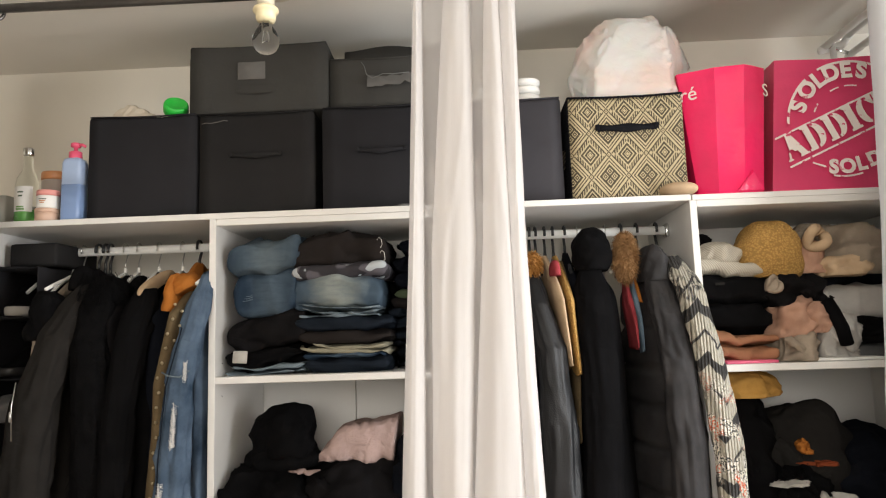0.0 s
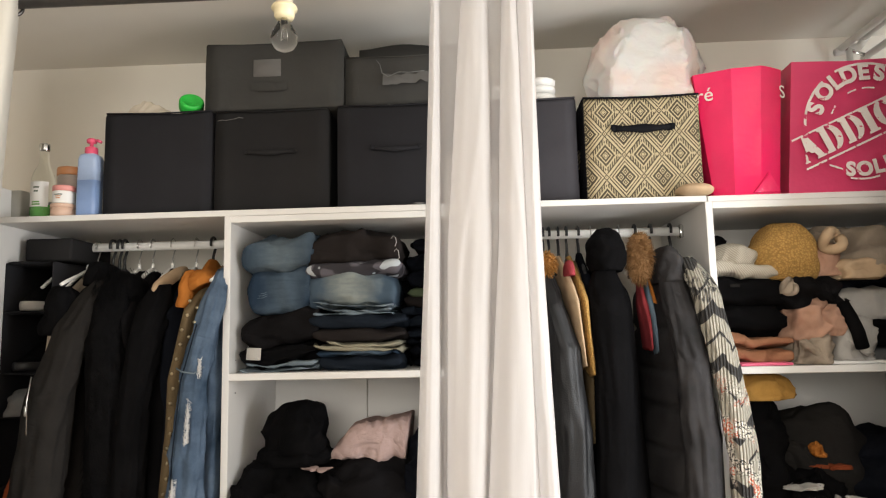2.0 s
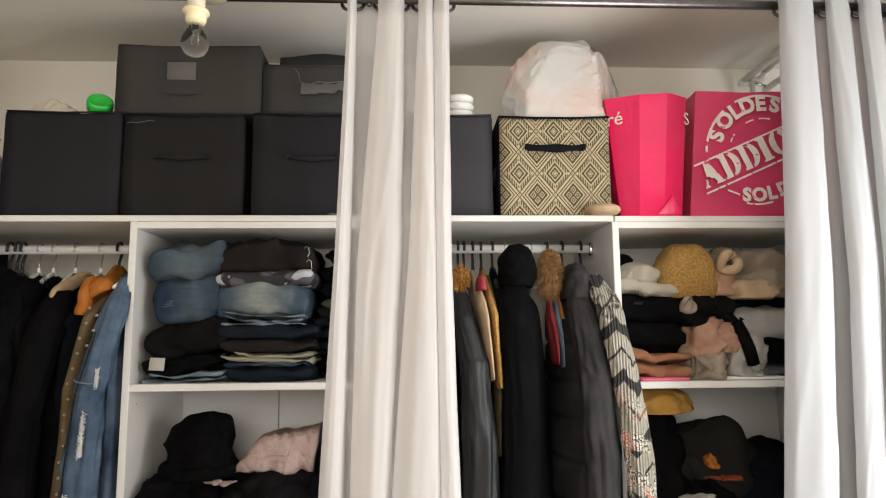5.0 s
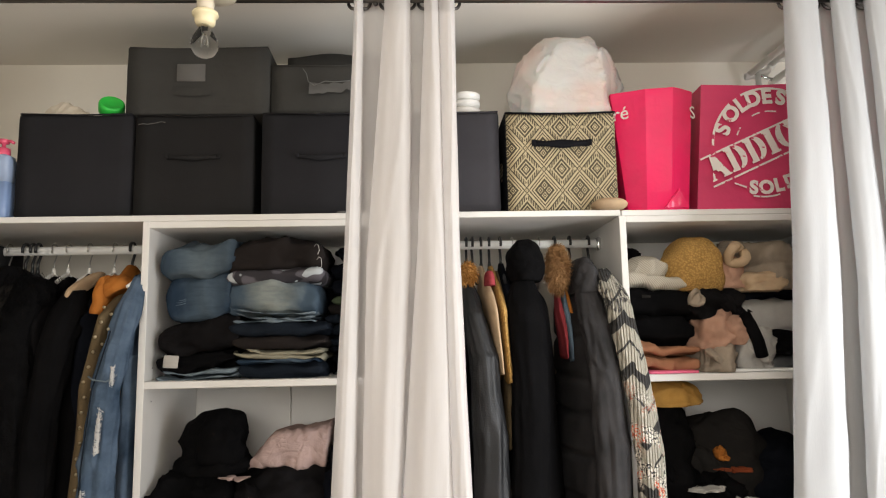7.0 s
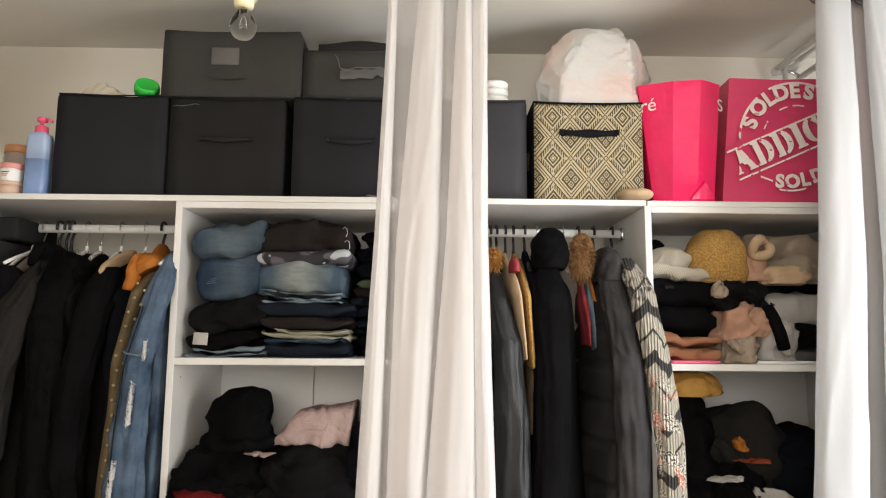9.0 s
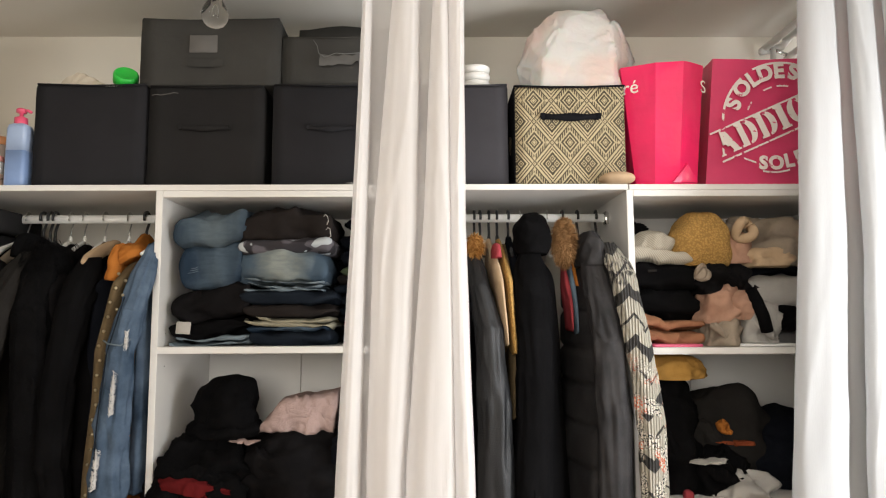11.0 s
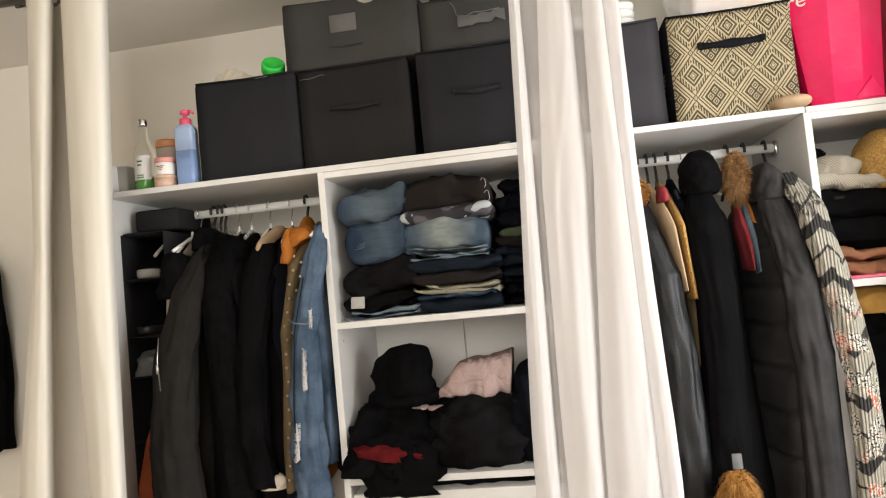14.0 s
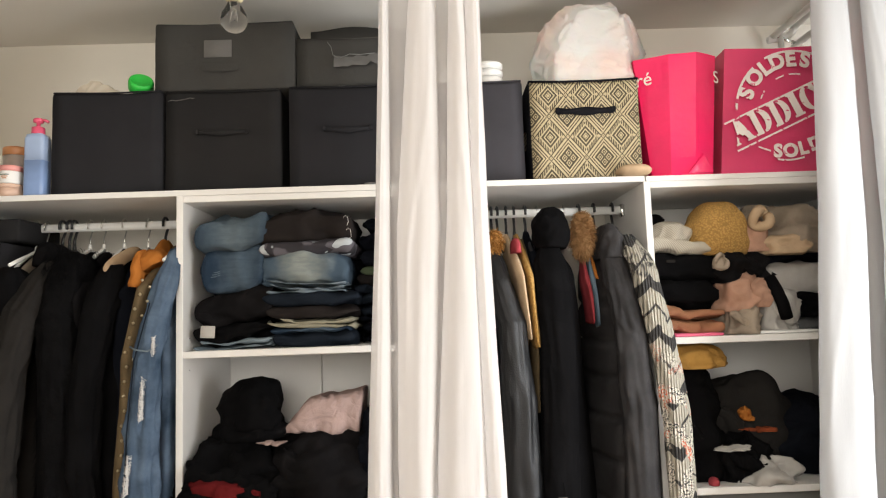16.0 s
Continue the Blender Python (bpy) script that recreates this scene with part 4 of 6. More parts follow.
# olive studded jacket
oj = garment("studded_jacket", "olive canvas jacket with brass studs", "jacket", ((1.79, -0.07, 0.02), (1.68, -0.085, 0.03), (1.48, -0.124, 0.038), (1.34, -0.126, 0.036), (1.17, -0.14, 0.034), (1.06, -0.145, 0.034)), M["olive"], 2.4, 0.225, 0.185, amp=0.07)
stud = None
M["brass"] = metal("brass_stud", (0.55, 0.47, 0.33), 0.28)
for r in range(2):
    for i in range(17):
        z = 1.68 - 0.0365 * i - 0.018 * r
        x = float(np.interp(-z, [-1.72, -1.5, -1.3, -1.05], [-0.07, -0.118, -0.126, -0.142])) + 0.024 * r + 0.003 * math.sin(i * 2.3)
        y = -0.042 - 0.004 * r
        if stud is None:
            stud = part("stud", lathe([(0.0005, -0.0042), (0.003, -0.003), (0.0042, 0), (0.0036, 0.0025)], 10), M["brass"], oj, "round brass stud")
            s = stud
        else:
            s = new("stud", stud.data)
            s.parent = oj
        s.matrix_basis = pose(x, y, z, 90, 0, 0)
# denim jacket
M["denim_jacket"] = fabric("denim_jacket", (0.042, 0.072, 0.118), 0.4, 1500, 9, 0.9, 0.5, c2=(0.145, 0.20, 0.28), crease=0.5)
dj = garment("denim_jacket", "ripped blue denim jacket with frayed cuffs", "jacket", ((1.79, -0.038, 0.018), (1.68, -0.036, 0.026), (1.4, -0.04, 0.028), (1.12, -0.045, 0.03)), M["denim_jacket"], 1.5, 0.2, 0.2, amp=0.08)
dsl = part("sleeve", sleeve_mesh([(-0.018, 0.02, 1.76), (-0.032, -0.035, 1.63), (-0.055, -0.058, 1.49), (-0.068, -0.062, 1.3), (-0.076, -0.055, 1.15), (-0.074, -0.045, 1.05)], 0.027, 0.051, 3.0, 0.22, flat=0.72), M["denim_jacket"], dj)
part("collar", lump(-0.026, 0.07, 1.715, 0.02, 0.06, 0.06, 5.1, 0.2, 14), M["denim_jacket"], dj)
part("seam", tube([(-0.094, -0.075, 1.512), (-0.07, -0.102, 1.505), (-0.04, -0.1, 1.50), (-0.022, -0.085, 1.515)], 0.0022, 6), M["denim_light"], dj, "frayed shoulder seam")
part("seam", tube([(-0.045, -0.078, 1.62), (-0.074, -0.098, 1.48), (-0.09, -0.099, 1.3), (-0.097, -0.092, 1.15)], 0.0018, 6), M["denim_dark"], dj, "dark sleeve seam")


def fray(name, x0, z0, x1, z1, w, y, n, seed):
    rnd = random.Random(seed)
    bm = bmesh.new()
    for i in range(n):
        t = rnd.random()
        cx, cz = x0 + (x1 - x0) * t, z0 + (z1 - z0) * t
        dx = rnd.uniform(0.3, 1.0) * w
        tube([(cx - dx, y + rnd.uniform(0, 0.004), cz + rnd.uniform(-0.006, 0.006)), (cx, y - 0.004 - rnd.uniform(0, 0.004), cz + rnd.uniform(-0.008, 0.004)), (cx + dx, y + rnd.uniform(0, 0.004), cz + rnd.uniform(-0.008, 0.006))], 0.0006, 4, bm)
    lump((x0 + x1) / 2, y + 0.003, min(z0, z1), w * 0.24, 0.003, abs(z1 - z0), seed, 0.4, 60, bm=bm, n=24, m=24)
    return part(name, bm, M["white_cloth"], dsl, "white frayed denim threads")


fray("rip", -0.05, 1.435, -0.056, 1.335, 0.008, -0.104, 90, 3)
fray("rip", -0.082, 1.25, -0.092, 1.16, 0.009, -0.104, 90, 5)
fray("rip", -0.028, 1.535, -0.03, 1.49, 0.006, -0.096, 45, 7)
fray("frayed_cuff", -0.125, 1.056, -0.03, 1.046, 0.012, -0.085, 160, 9)

# hanging shoe organiser
org = thing("hanging_organiser", "black fabric hanging shoe organiser with shelves", "hanging organiser", (0, 0, 0))
OX0, OX1 = -0.632, -0.50
for x in (OX0, OX1):
    part("side_panel", block(x - 0.002, x + 0.002, 0.05, 0.36, 0.75, 1.80, 0.001), M["black_fab"], org)
part("back_panel", block(OX0, OX1, 0.356, 0.362, 0.75, 1.80, 0.001), M["black_fab"], org)
for z in (1.80, 1.665, 1.50, 1.385, 1.2, 1.02):
    part("shelf", slab(OX0, OX1, 0.045, 0.36, lambda u: z, 0.012, z * 5, 0.002), M["black_fab"], org)
part("hanging_strap", block(-0.61, -0.475, 0.09, 0.3, 1.808, 1.872, 0.008, 2), M["black_fab_warm"], org)


def shoe(label, x, y, z, rz, upper, sole_c, s=1.0):
    sh = thing("shoe", label, "shoe", (x, y, z), "shoes in the organiser", rz=rz)
    def outline(w, k):
        return [(w * (0.8 + 0.25 * math.cos(a)) * math.sin(a) * s, (-0.115 * math.cos(a)) * k * s) for a in [2 * math.pi * i / 24 for i in range(24)]]
    part("sole", loft([[(p, q, zz) for p, q in outline(0.046 * f, f)] for zz, f in ((0, 0.96), (0.008, 1.0), (0.02, 1.0), (0.024, 0.97))]), sole_c, sh)
    part("upper", loft([[(p, q * (1 - 0.2 * t) + 0.03 * t, 0.023 + 0.055 * t) for p, q in outline(0.043 * (1 - 0.35 * t), 0.94 - 0.3 * t)] for t in (0, 0.25, 0.5, 0.75, 1.0)]), upper, sh)
    return sh


shoe("black canvas shoe with a white rubber sole", -0.585, 0.15, 1.671, 12, M["black_cloth"], M["dimmed_white"], 1.0)
shoe("white trainer lying in the organiser", -0.575, 0.17, 1.507, -12, M["black_cloth"], M["black_pl"])
roll = thing("rolled_towel", "rolled off-white towel in the organiser", "towel", (-0.565, 0.05, 1.435))
part("roll", lump(-0.016, 0.1, -0.045, 0.05, 0.12, 0.07, 3.0, 0.2, 12), M["grey_cloth"], roll)
part("striped_edge", tube([(0.052, -0.012, 0.03), (0.06, -0.02, 0.0), (0.05, -0.015, -0.035)], 0.006, 8), M["red_dark"], roll, "red striped edge")
placed(heap("dark_shoes_bag", "brown leather bag in the lowest pocket", "bag", 0, 0, 0, 0.05, 0.12, 0.1, M["brown_dark"], 7.0), -0.57, 0.18, 1.208)

# jacket on the wall beside the wardrobe
wj = thing("wall_jacket", "black jacket hanging on the wall beside the wardrobe", "jacket", (0, 0, 0))
part("body", body_mesh(((1.88, -1.46, 0.05), (1.78, -1.46, 0.13), (1.4, -1.46, 0.14), (1.15, -1.46, 0.15)), 0.37, 0.075, 6.0), M["black_cloth"], wj)
part("sleeve", sleeve_mesh([(-1.365, 0.36, 1.80), (-1.342, 0.35, 1.6), (-1.342, 0.345, 1.4), (-1.35, 0.34, 1.17)], 0.045, 0.042, 5.0), M["black_cloth"], wj)
part("hook", tube([(-1.46, BACK, 1.92), (-1.46, 0.41, 1.90), (-1.46, 0.40, 1.875), (-1.46, 0.385, 1.89)], 0.005, 8), M["chrome"], wj)

# right bay
furry("fur_trim", "tuft of orange fur on a jacket collar", "fur collar", (0.838, 0.05, 1.765), (0.022, 0.03, 0.036), (M["fur_orange"], M["fur_orange"]), 900, 0.018, 21)
garment("hidden_coat", "dark coat behind the sheer curtain", "coat", ((1.80, 0.73, 0.04), (1.5, 0.74, 0.07), (0.8, 0.74, 0.08)), M["black_cloth"], 3.3, 0.19, 0.21)
garment("leather_jacket", "black leather biker jacket with a creased sleeve", "jacket", ((1.77, 0.825, 0.02), (1.65, 0.84, 0.028), (1.5, 0.868, 0.04), (1.3, 0.878, 0.045), (0.9, 0.88, 0.05)), M["leather"], 8.8, 0.19, 0.21,
        sleeve=([(0.83, 0.06, 1.745), (0.846, 0.02, 1.65), (0.868, -0.002, 1.54), (0.878, -0.012, 1.35), (0.882, -0.012, 1.1), (0.875, 0.0, 0.85)], 0.024, 0.055, 0.12))
garment("beige_cardigan", "beige wool cardigan with a folded lapel", "cardigan", ((1.79, 0.884, 0.02), (1.7, 0.895, 0.018), (1.53, 0.913, 0.012), (1.49, 0.917, 0.008)), M["beige"], 3.6, 0.205, 0.185, amp=0.08)
garment("mustard_cardigan", "mustard chunky knit cardigan", "cardigan", ((1.79, 0.912, 0.018), (1.7, 0.922, 0.016), (1.5, 0.937, 0.013), (1.47, 0.938, 0.01)), M["mustard_knit"], 1.6, 0.205, 0.185, amp=0.08)
garment("brown_dress", "brown dress squeezed behind the cardigans", "dress", ((1.78, 0.93, 0.015), (1.5, 0.94, 0.014), (1.3, 0.935, 0.012)), M["olive"], 2.6, 0.17, 0.2, amp=0.08)
placed(heap("crimson_collar", "crimson collar between two cardigans", "collar", 0, 0, 0, 0.014, 0.05, 0.04, M["red"], 4.0), 0.897, 0.06, 1.725)
garment("teal_top", "dark teal top on a black hanger", "top", ((1.80, 0.945, 0.02), (1.6, 0.955, 0.02), (1.2, 0.96, 0.02)), M["navy"], 1.9, 0.17, 0.2)
hc = garment("hooded_coat", "long black hooded wool coat with a tan fur trim", "coat", ((1.79, 0.995, 0.03), (1.68, 1.005, 0.055), (1.5, 1.01, 0.065), (1.18, 1.0, 0.085), (0.7, 1.0, 0.1)), M["black_cloth"], 5.2, 0.2, 0.2, amp=0.1)
part("hood", lump(0.993, 0.075, 1.735, 0.05, 0.075, 0.115, 7.0, 0.16, 12, 0.4, flat=0.6), M["black_cloth"], hc)
part("sleeve", sleeve_mesh([(0.985, 0.05, 1.745), (0.985, 0.0, 1.62), (0.985, -0.01, 1.4), (0.975, -0.01, 1.15), (0.97, 0.0, 0.82)], 0.045, 0.052, 4.0, 0.1), M["black_cloth"], hc)
furry("fur_collar", "tan fur hood trim hanging between black coats", "fur collar", (1.083, 0.065, 1.785), (0.031, 0.045, 0.08), (M["fur_tan"], M["fur_tan"]), 3200, 0.02, 31)
for nm, lab, x0, x1, mt, zb in (("red_scarf", "crimson scarf hanging between the coats", 1.083, 1.098, "red", 1.53), ("blue_scarf", "steel blue scarf hanging between the coats", 1.10, 1.112, "steel_blue", 1.52), ("orange_scarf", "burnt orange scarf hanging between the coats", 1.108, 1.124, "orange", 1.60)):
    garment(nm, lab, "scarf", ((1.74, x0, 0.008), (1.65, (x0 + x1) / 2, 0.011), (zb + 0.05, x1, 0.007), (zb, x1 + 0.002, 0.003)), M[mt], x0 * 9, 0.055, 0.10, amp=0.1)
pf = thing("puffer_coat", "long black quilted puffer coat", "puffer coat", (0, 0, 0), HC)


def puffed(prof, yc, half, seed):
    bm = body_mesh(prof, yc, half, seed, 5, 0.09, nr=130, n=48)
    z1 = prof[0][0]
    seams = (1.70, 1.585, 1.48, 1.385, 1.28, 1.17, 1.06, 0.95)
    for v in bm.verts:
        d = min(abs(v.co.z - s - 0.006 * nz(v.co.x * 20, v.co.y * 20, 0)) for s in seams)
        k = 1 - 0.22 * math.exp(-(d / 0.009) ** 2)
        xc = float(np.interp(-v.co.z, [-p[0] for p in prof], [p[1] for p in prof]))
        v.co.x = xc + (v.co.x - xc) * k
        v.co.y = yc + (v.co.y - yc) * (1 - 0.06 * math.exp(-(d / 0.009) ** 2))
    return bm


part("body", puffed(((1.80, 1.15, 0.02), (1.70, 1.152, 0.036), (1.58, 1.16, 0.05), (1.4, 1.165, 0.062), (1.18, 1.165, 0.072), (0.74, 1.16, 0.085)), 0.19, 0.205, 3.9), M["quilt"], pf)
part("hood", lump(1.152, 0.07, 1.70, 0.04, 0.075, 0.10, 2.0, 0.16, 12), M["quilt"], pf)
part("sleeve", sleeve_mesh([(1.15, 0.04, 1.74), (1.16, -0.01, 1.62), (1.175, -0.03, 1.5), (1.185, -0.035, 1.3), (1.175, -0.03, 0.85)], 0.036, 0.048, 6.0, 0.13), M["quilt"], pf)


def cardigan_knit():
    """Cream rib knit with black zigzag bands and coral flecks."""
    m = Net("patterned_cardigan_knit")
    sep = m.n("SeparateXYZ", Vector=m.coords())
    x, z = sep.outputs[0], sep.outputs[2]
    wob = m.math("MULTIPLY", m.math("SUBTRACT", m.noise(11), 0.5), 0.06)
    tri = m.math("PINGPONG", m.math("ADD", x, wob), 0.034)
    s = m.math("ADD", m.math("ADD", m.math("MULTIPLY", tri, 1.1), z), wob)
    band = m.math("LESS_THAN", m.math("FRACT", m.math("MULTIPLY", s, 7.4)), 0.24)
    thin = m.math("LESS_THAN", m.math("FRACT", m.math("ADD", m.math("MULTIPLY", s, 7.4), 0.42)), 0.06)
    dark = m.math("MAXIMUM", band, thin)
    v = m.n("TexVoronoi", Vector=m.coords((1, 1, 0.55)), Scale=210.0)
    fleck = m.math("GREATER_THAN", m.noise(240, detail=1), 0.53)
    low = m.ramp(m.math("MULTIPLY", m.math("ADD", z, m.math("MULTIPLY", m.noise(9), 0.3)), 0.55), (1, 1, 1), (0, 0, 0), 0.855, 0.91)
    col = m.mix(dark, (0.37, 0.345, 0.285), (0.045, 0.043, 0.042))
    patch = m.ramp(m.noise(19, detail=2), (0, 0, 0), (1, 1, 1), 0.5, 0.56)
    speck = m.mix(fleck, (0.62, 0.58, 0.5), m.mix(m.ramp(m.noise(23, m.coords((1, 1.4, 0.7)), 1), (0, 0, 0), (1, 1, 1), 0.55, 0.6), (0.05, 0.05, 0.05), (0.55, 0.13, 0.07)))
    high = m.ramp(m.math("MULTIPLY", z, 0.5), (0, 0, 0), (1, 1, 1), 0.80, 0.815)
    shag = m.ramp(m.noise(170, m.coords((1, 1, 0.12)), 2), (0, 0, 0), (1, 1, 1), 0.44, 0.54)
    col = m.mix(m.math("MULTIPLY", high, m.math("MULTIPLY", shag, m.ramp(m.noise(26, detail=1), (0, 0, 0), (1, 1, 1), 0.42, 0.5))), col, (0.06, 0.057, 0.055))
    m.base(m.mix(m.math("MULTIPLY", low, patch), col, speck), 0.95, spec=0.15)
    m.bump(m.math("ADD", m.math("MULTIPLY", v.outputs["Distance"], -1.0), m.math("SINE", m.math("MULTIPLY", x, 900.0))), 0.8, 0.003)
    return m.mat


M["cardigan"] = cardigan_knit()
cg = garment("knit_cardigan", "cream cardigan with black zigzag pattern and coral flecks", "cardigan", ((1.785, 1.205, 0.02), (1.6, 1.213, 0.022), (1.2, 1.215, 0.022), (0.9, 1.215, 0.022)), M["cardigan"], 7.4, 0.19, 0.2, amp=0.06)
part("sleeve", sleeve_mesh([(1.195, 0.04, 1.765), (1.212, -0.03, 1.68), (1.232, -0.055, 1.56), (1.252, -0.062, 1.43), (1.268, -0.062, 1.28), (1.272, -0.058, 1.1), (1.264, -0.05, 0.94)], 0.033, 0.034, 9.0, 0.12, flat=0.85), M["cardigan"], cg)
part("cuff", sleeve_mesh([(1.264, -0.05, 0.95), (1.262, -0.048, 0.89)], 0.034, 0.03, 2.0, 0.05, steps=10), M["cardigan"], cg)
fb = furry("fur_pompom", "orange fur bag charm with a paper price tag", "fur charm", (0.965, -0.085, 1.02), (0.036, 0.04, 0.085), (M["fur_orange"], M["fur_orange"]), 3600, 0.034, 41, droop=1.0)
part("price_tag", block(-0.016, 0.006, -0.04, -0.039, 0.065, 0.10, 0.001), M["grey_cloth"], fb, "small white paper price tag")
part("string", tube([(0.0, -0.035, 0.06), (0.004, -0.038, 0.09), (0.0, -0.02, 0.13)], 0.0012, 6), M["black_cloth"], fb)

# ---- knitwear in the unit beside the window ----
KZ = 1.4845


def ribbed(name, c):
    """Fine rib knit: rows of raised ribs."""
    m = Net(name)
    sep = m.n("SeparateXYZ", Vector=m.coords())
    wob = m.math("MULTIPLY", m.noise(9), 0.03)
    rib = m.math("ABSOLUTE", m.math("SINE", m.math("MULTIPLY", m.math("ADD", m.math("ADD", sep.outputs[0], m.math("MULTIPLY", sep.outputs[2], 0.8)), wob), 520.0)))
    # valleys between ribs are coloured darker, as shade
    m.base(m.mix(rib, scaled(c, 0.6), c), 0.95, spec=0.1)
    m.bump(m.math("ADD", rib, m.noise(300)), 0.6, 0.002)
    return m.mat


M["cream_rib"] = ribbed("cream_rib_knit", (0.50, 0.455, 0.375))
KW = "knitwear on the shelves"
placed(tagged(part("pink_folder", block(-0.065, 0.065, -0.1, 0.1, 0, 0.007, 0.001), M["pink_sheet"]), "bright pink card folder under the clothes", "folder"), 1.365, 0.11, KZ, 0, 0, 3)
placed(tagged(part("white_folder", block(-0.09, 0.09, -0.1, 0.1, 0, 0.007, 0.001), M["paper"]), "white papers lying under the clothes", "papers"), 1.62, 0.13, KZ, 0, 0, -2)


def pile(label, x, z, rx, h, mat, seed, y=0.16, ry=0.12, name="folded_knitwear", category="knitwear", **kw):
    kw = {"amp": 0.26, "ridge": 0.9, **kw}
    return placed(heap(name, label, category, 0, 0, 0, rx, ry, h, M[mat], seed, KW, **kw), x, y, z)


folded("brick red cotton tops folded loosely", 1.275, 1.46, KZ + 0.008, 1.562, M["brick"], 2, 0.045, 0.24, 3.0, -0.008, 0.004, 0.0045, "folded_shirt", "folded clothes", KW)
folded("black knit tops with white dots", 1.272, 1.455, 1.562, 1.712, M["black_cloth"], 2, 0.05, 0.25, 5.0, -0.01, 0.002, 0.004, "folded_shirt", "folded clothes", KW)
folded("cream ribbed sweater folded on dark tops", 1.265, 1.435, 1.712, 1.756, M["cream_rib"], 1, 0.04, 0.22, 6.0, -0.014, 0.004, 0.0035, "folded_sweater", "sweater", KW)
pile("cream ribbed sweater sleeve turned over", 1.335, 1.745, 0.062, 0.062, "cream_rib", 7.0, 0.12, 0.075, "folded_sweater", "sweater", amp=0.14, ridge=0.9, pw=0.95)
pile("dark knit scarf in the corner", 1.315, 1.745, 0.05, 0.11, "black_cloth", 2.0, 0.26, 0.1, "scarf", "scarf")
rc = thing("rolled_cuff", "cream rolled knit cuff on the dark tops", "cuff", (1.452, 0.05, 1.683), KW)
part("roll", tube([(0.016 * math.cos(a) * (1 + 0.1 * math.sin(3 * a)), -0.012 + 0.012 * math.sin(2 * a), 0.019 * math.sin(a)) for a in [0.35 * k for k in range(19)]], 0.0065, 10), M["taupe"], rc)
part("lining", lump(0, 0.0, -0.018, 0.017, 0.02, 0.034, 4.0, 0.15), M["taupe"], rc)
pile("mustard chunky knit beanie", 1.474, 1.702, 0.088, 0.155, "mustard_knit", 3.1, 0.12, 0.1, "beanie", "beanie", amp=0.10, ridge=0.15, pw=0.75, flat=0.7)
pb = thing("knit_headband", "peach knit headband curled into a bow", "headband", (1.578, 0.075, 1.80), KW)
part("band", tube([(0.019 * math.cos(a) * (1 + 0.04 * a), -0.02 + 0.012 * math.sin(2 * a), 0.026 * math.sin(a) * (1 - 0.02 * a)) for a in [0.5 + 0.38 * k for k in range(17)]], 0.0135, 12), M["beige"], pb)
part("tail", lump(-0.002, 0.02, -0.09, 0.045, 0.03, 0.09, 3.0, 0.3, 14), M["peach"], pb)
pile("taupe fleece scarf piled at the top", 1.68, 1.705, 0.13, 0.15, "taupe", 6.7, 0.19, 0.12, "scarf", "scarf")
pile("tan wool scarf end", 1.66, 1.70, 0.075, 0.055, "beige", 9.7, 0.1, 0.07, "scarf", "scarf")
pile("charcoal sweater crumpled in the middle", 1.535, 1.625, 0.085, 0.125, "black_warm", 1.4, 0.15, 0.12)
pile("peach knit sweater bundled up", 1.512, 1.545, 0.06, 0.115, "peach", 2.9, 0.11, 0.09)
pile("peach knit sleeve folded over", 1.555, 1.555, 0.04, 0.08, "peach", 4.9, 0.075, 0.06)
pile("oatmeal knit top under the peach sweater", 1.50, KZ + 0.001, 0.05, 0.09, "taupe", 6.3, 0.09, 0.08)
pile("white cotton shirt bundled with a black strap", 1.615, KZ + 0.008, 0.07, 0.115, "dimmed_white", 5.0, 0.12, 0.1, "white_shirt", "shirt")
placed(tagged(part("black_strap", tube([(0, -0.005, 0.06), (0.008, -0.02, 0.03), (0.022, -0.024, -0.01), (0.035, -0.015, -0.05)], 0.016, 10), M["black_cloth"]), "black strap lying over a white shirt", "strap"), 1.575, 0.035, 1.575)
pile("black sleeve draped over white shirts", 1.70, 1.525, 0.085, 0.07, "black_cloth", 3.6, 0.12, 0.1)
folded("white cotton sheets folded at the back", 1.585, 1.86, 1.585, 1.675, M["dimmed_white"], 1, 0.075, 0.25, 8.0, 0.0, 0.0, 0.005, "folded_sheets", "bed linen", KW)
folded("grey sweater folded behind the curtain", 1.66, 1.86, KZ + 0.008, 1.56, M["grey_cloth"], 2, 0.09, 0.25, 9.0, 0, 0, 0.005, "folded_sweater", "sweater", KW)
folded("black sweater folded behind the curtain", 1.58, 1.86, 1.675, 1.71, M["navy"], 1, 0.12, 0.25, 11.0, 0, 0, 0.005, "folded_sweater", "sweater", KW)
placed(tagged(part("white_dots", block(-0.012, 0.012, -0.001, 0.001, -0.004, 0.004, 0.001), M["grey_dark"]), "small white print on black top", "print"), 1.315, 0.038, 1.688)

LZ = 1.0965
pile("black clothes piled high on the lower shelf", 1.37, LZ, 0.105, 0.31, "black_cloth", 3.4, 0.2, 0.15, pw=0.55, amp=0.16, ridge=0.5)
pile("mustard sweater lying over black clothes", 1.375, 1.395, 0.105, 0.065, "mustard", 6.2, 0.17, 0.13, "sweater", "sweater", amp=0.12)
pile("dark grey clothes in the middle of the shelf", 1.56, LZ, 0.14, 0.26, "grey_dark", 7.2, 0.24, 0.13, pw=0.6, amp=0.14, ridge=0.5, freq=7)
pile("navy clothes in the far corner", 1.73, LZ, 0.13, 0.2, "navy", 8.2, 0.22, 0.14, amp=0.16, ridge=0.5)
pile("black tops at the shelf front", 1.50, LZ, 0.085, 0.12, "black_cloth", 9.9, 0.10, 0.08)
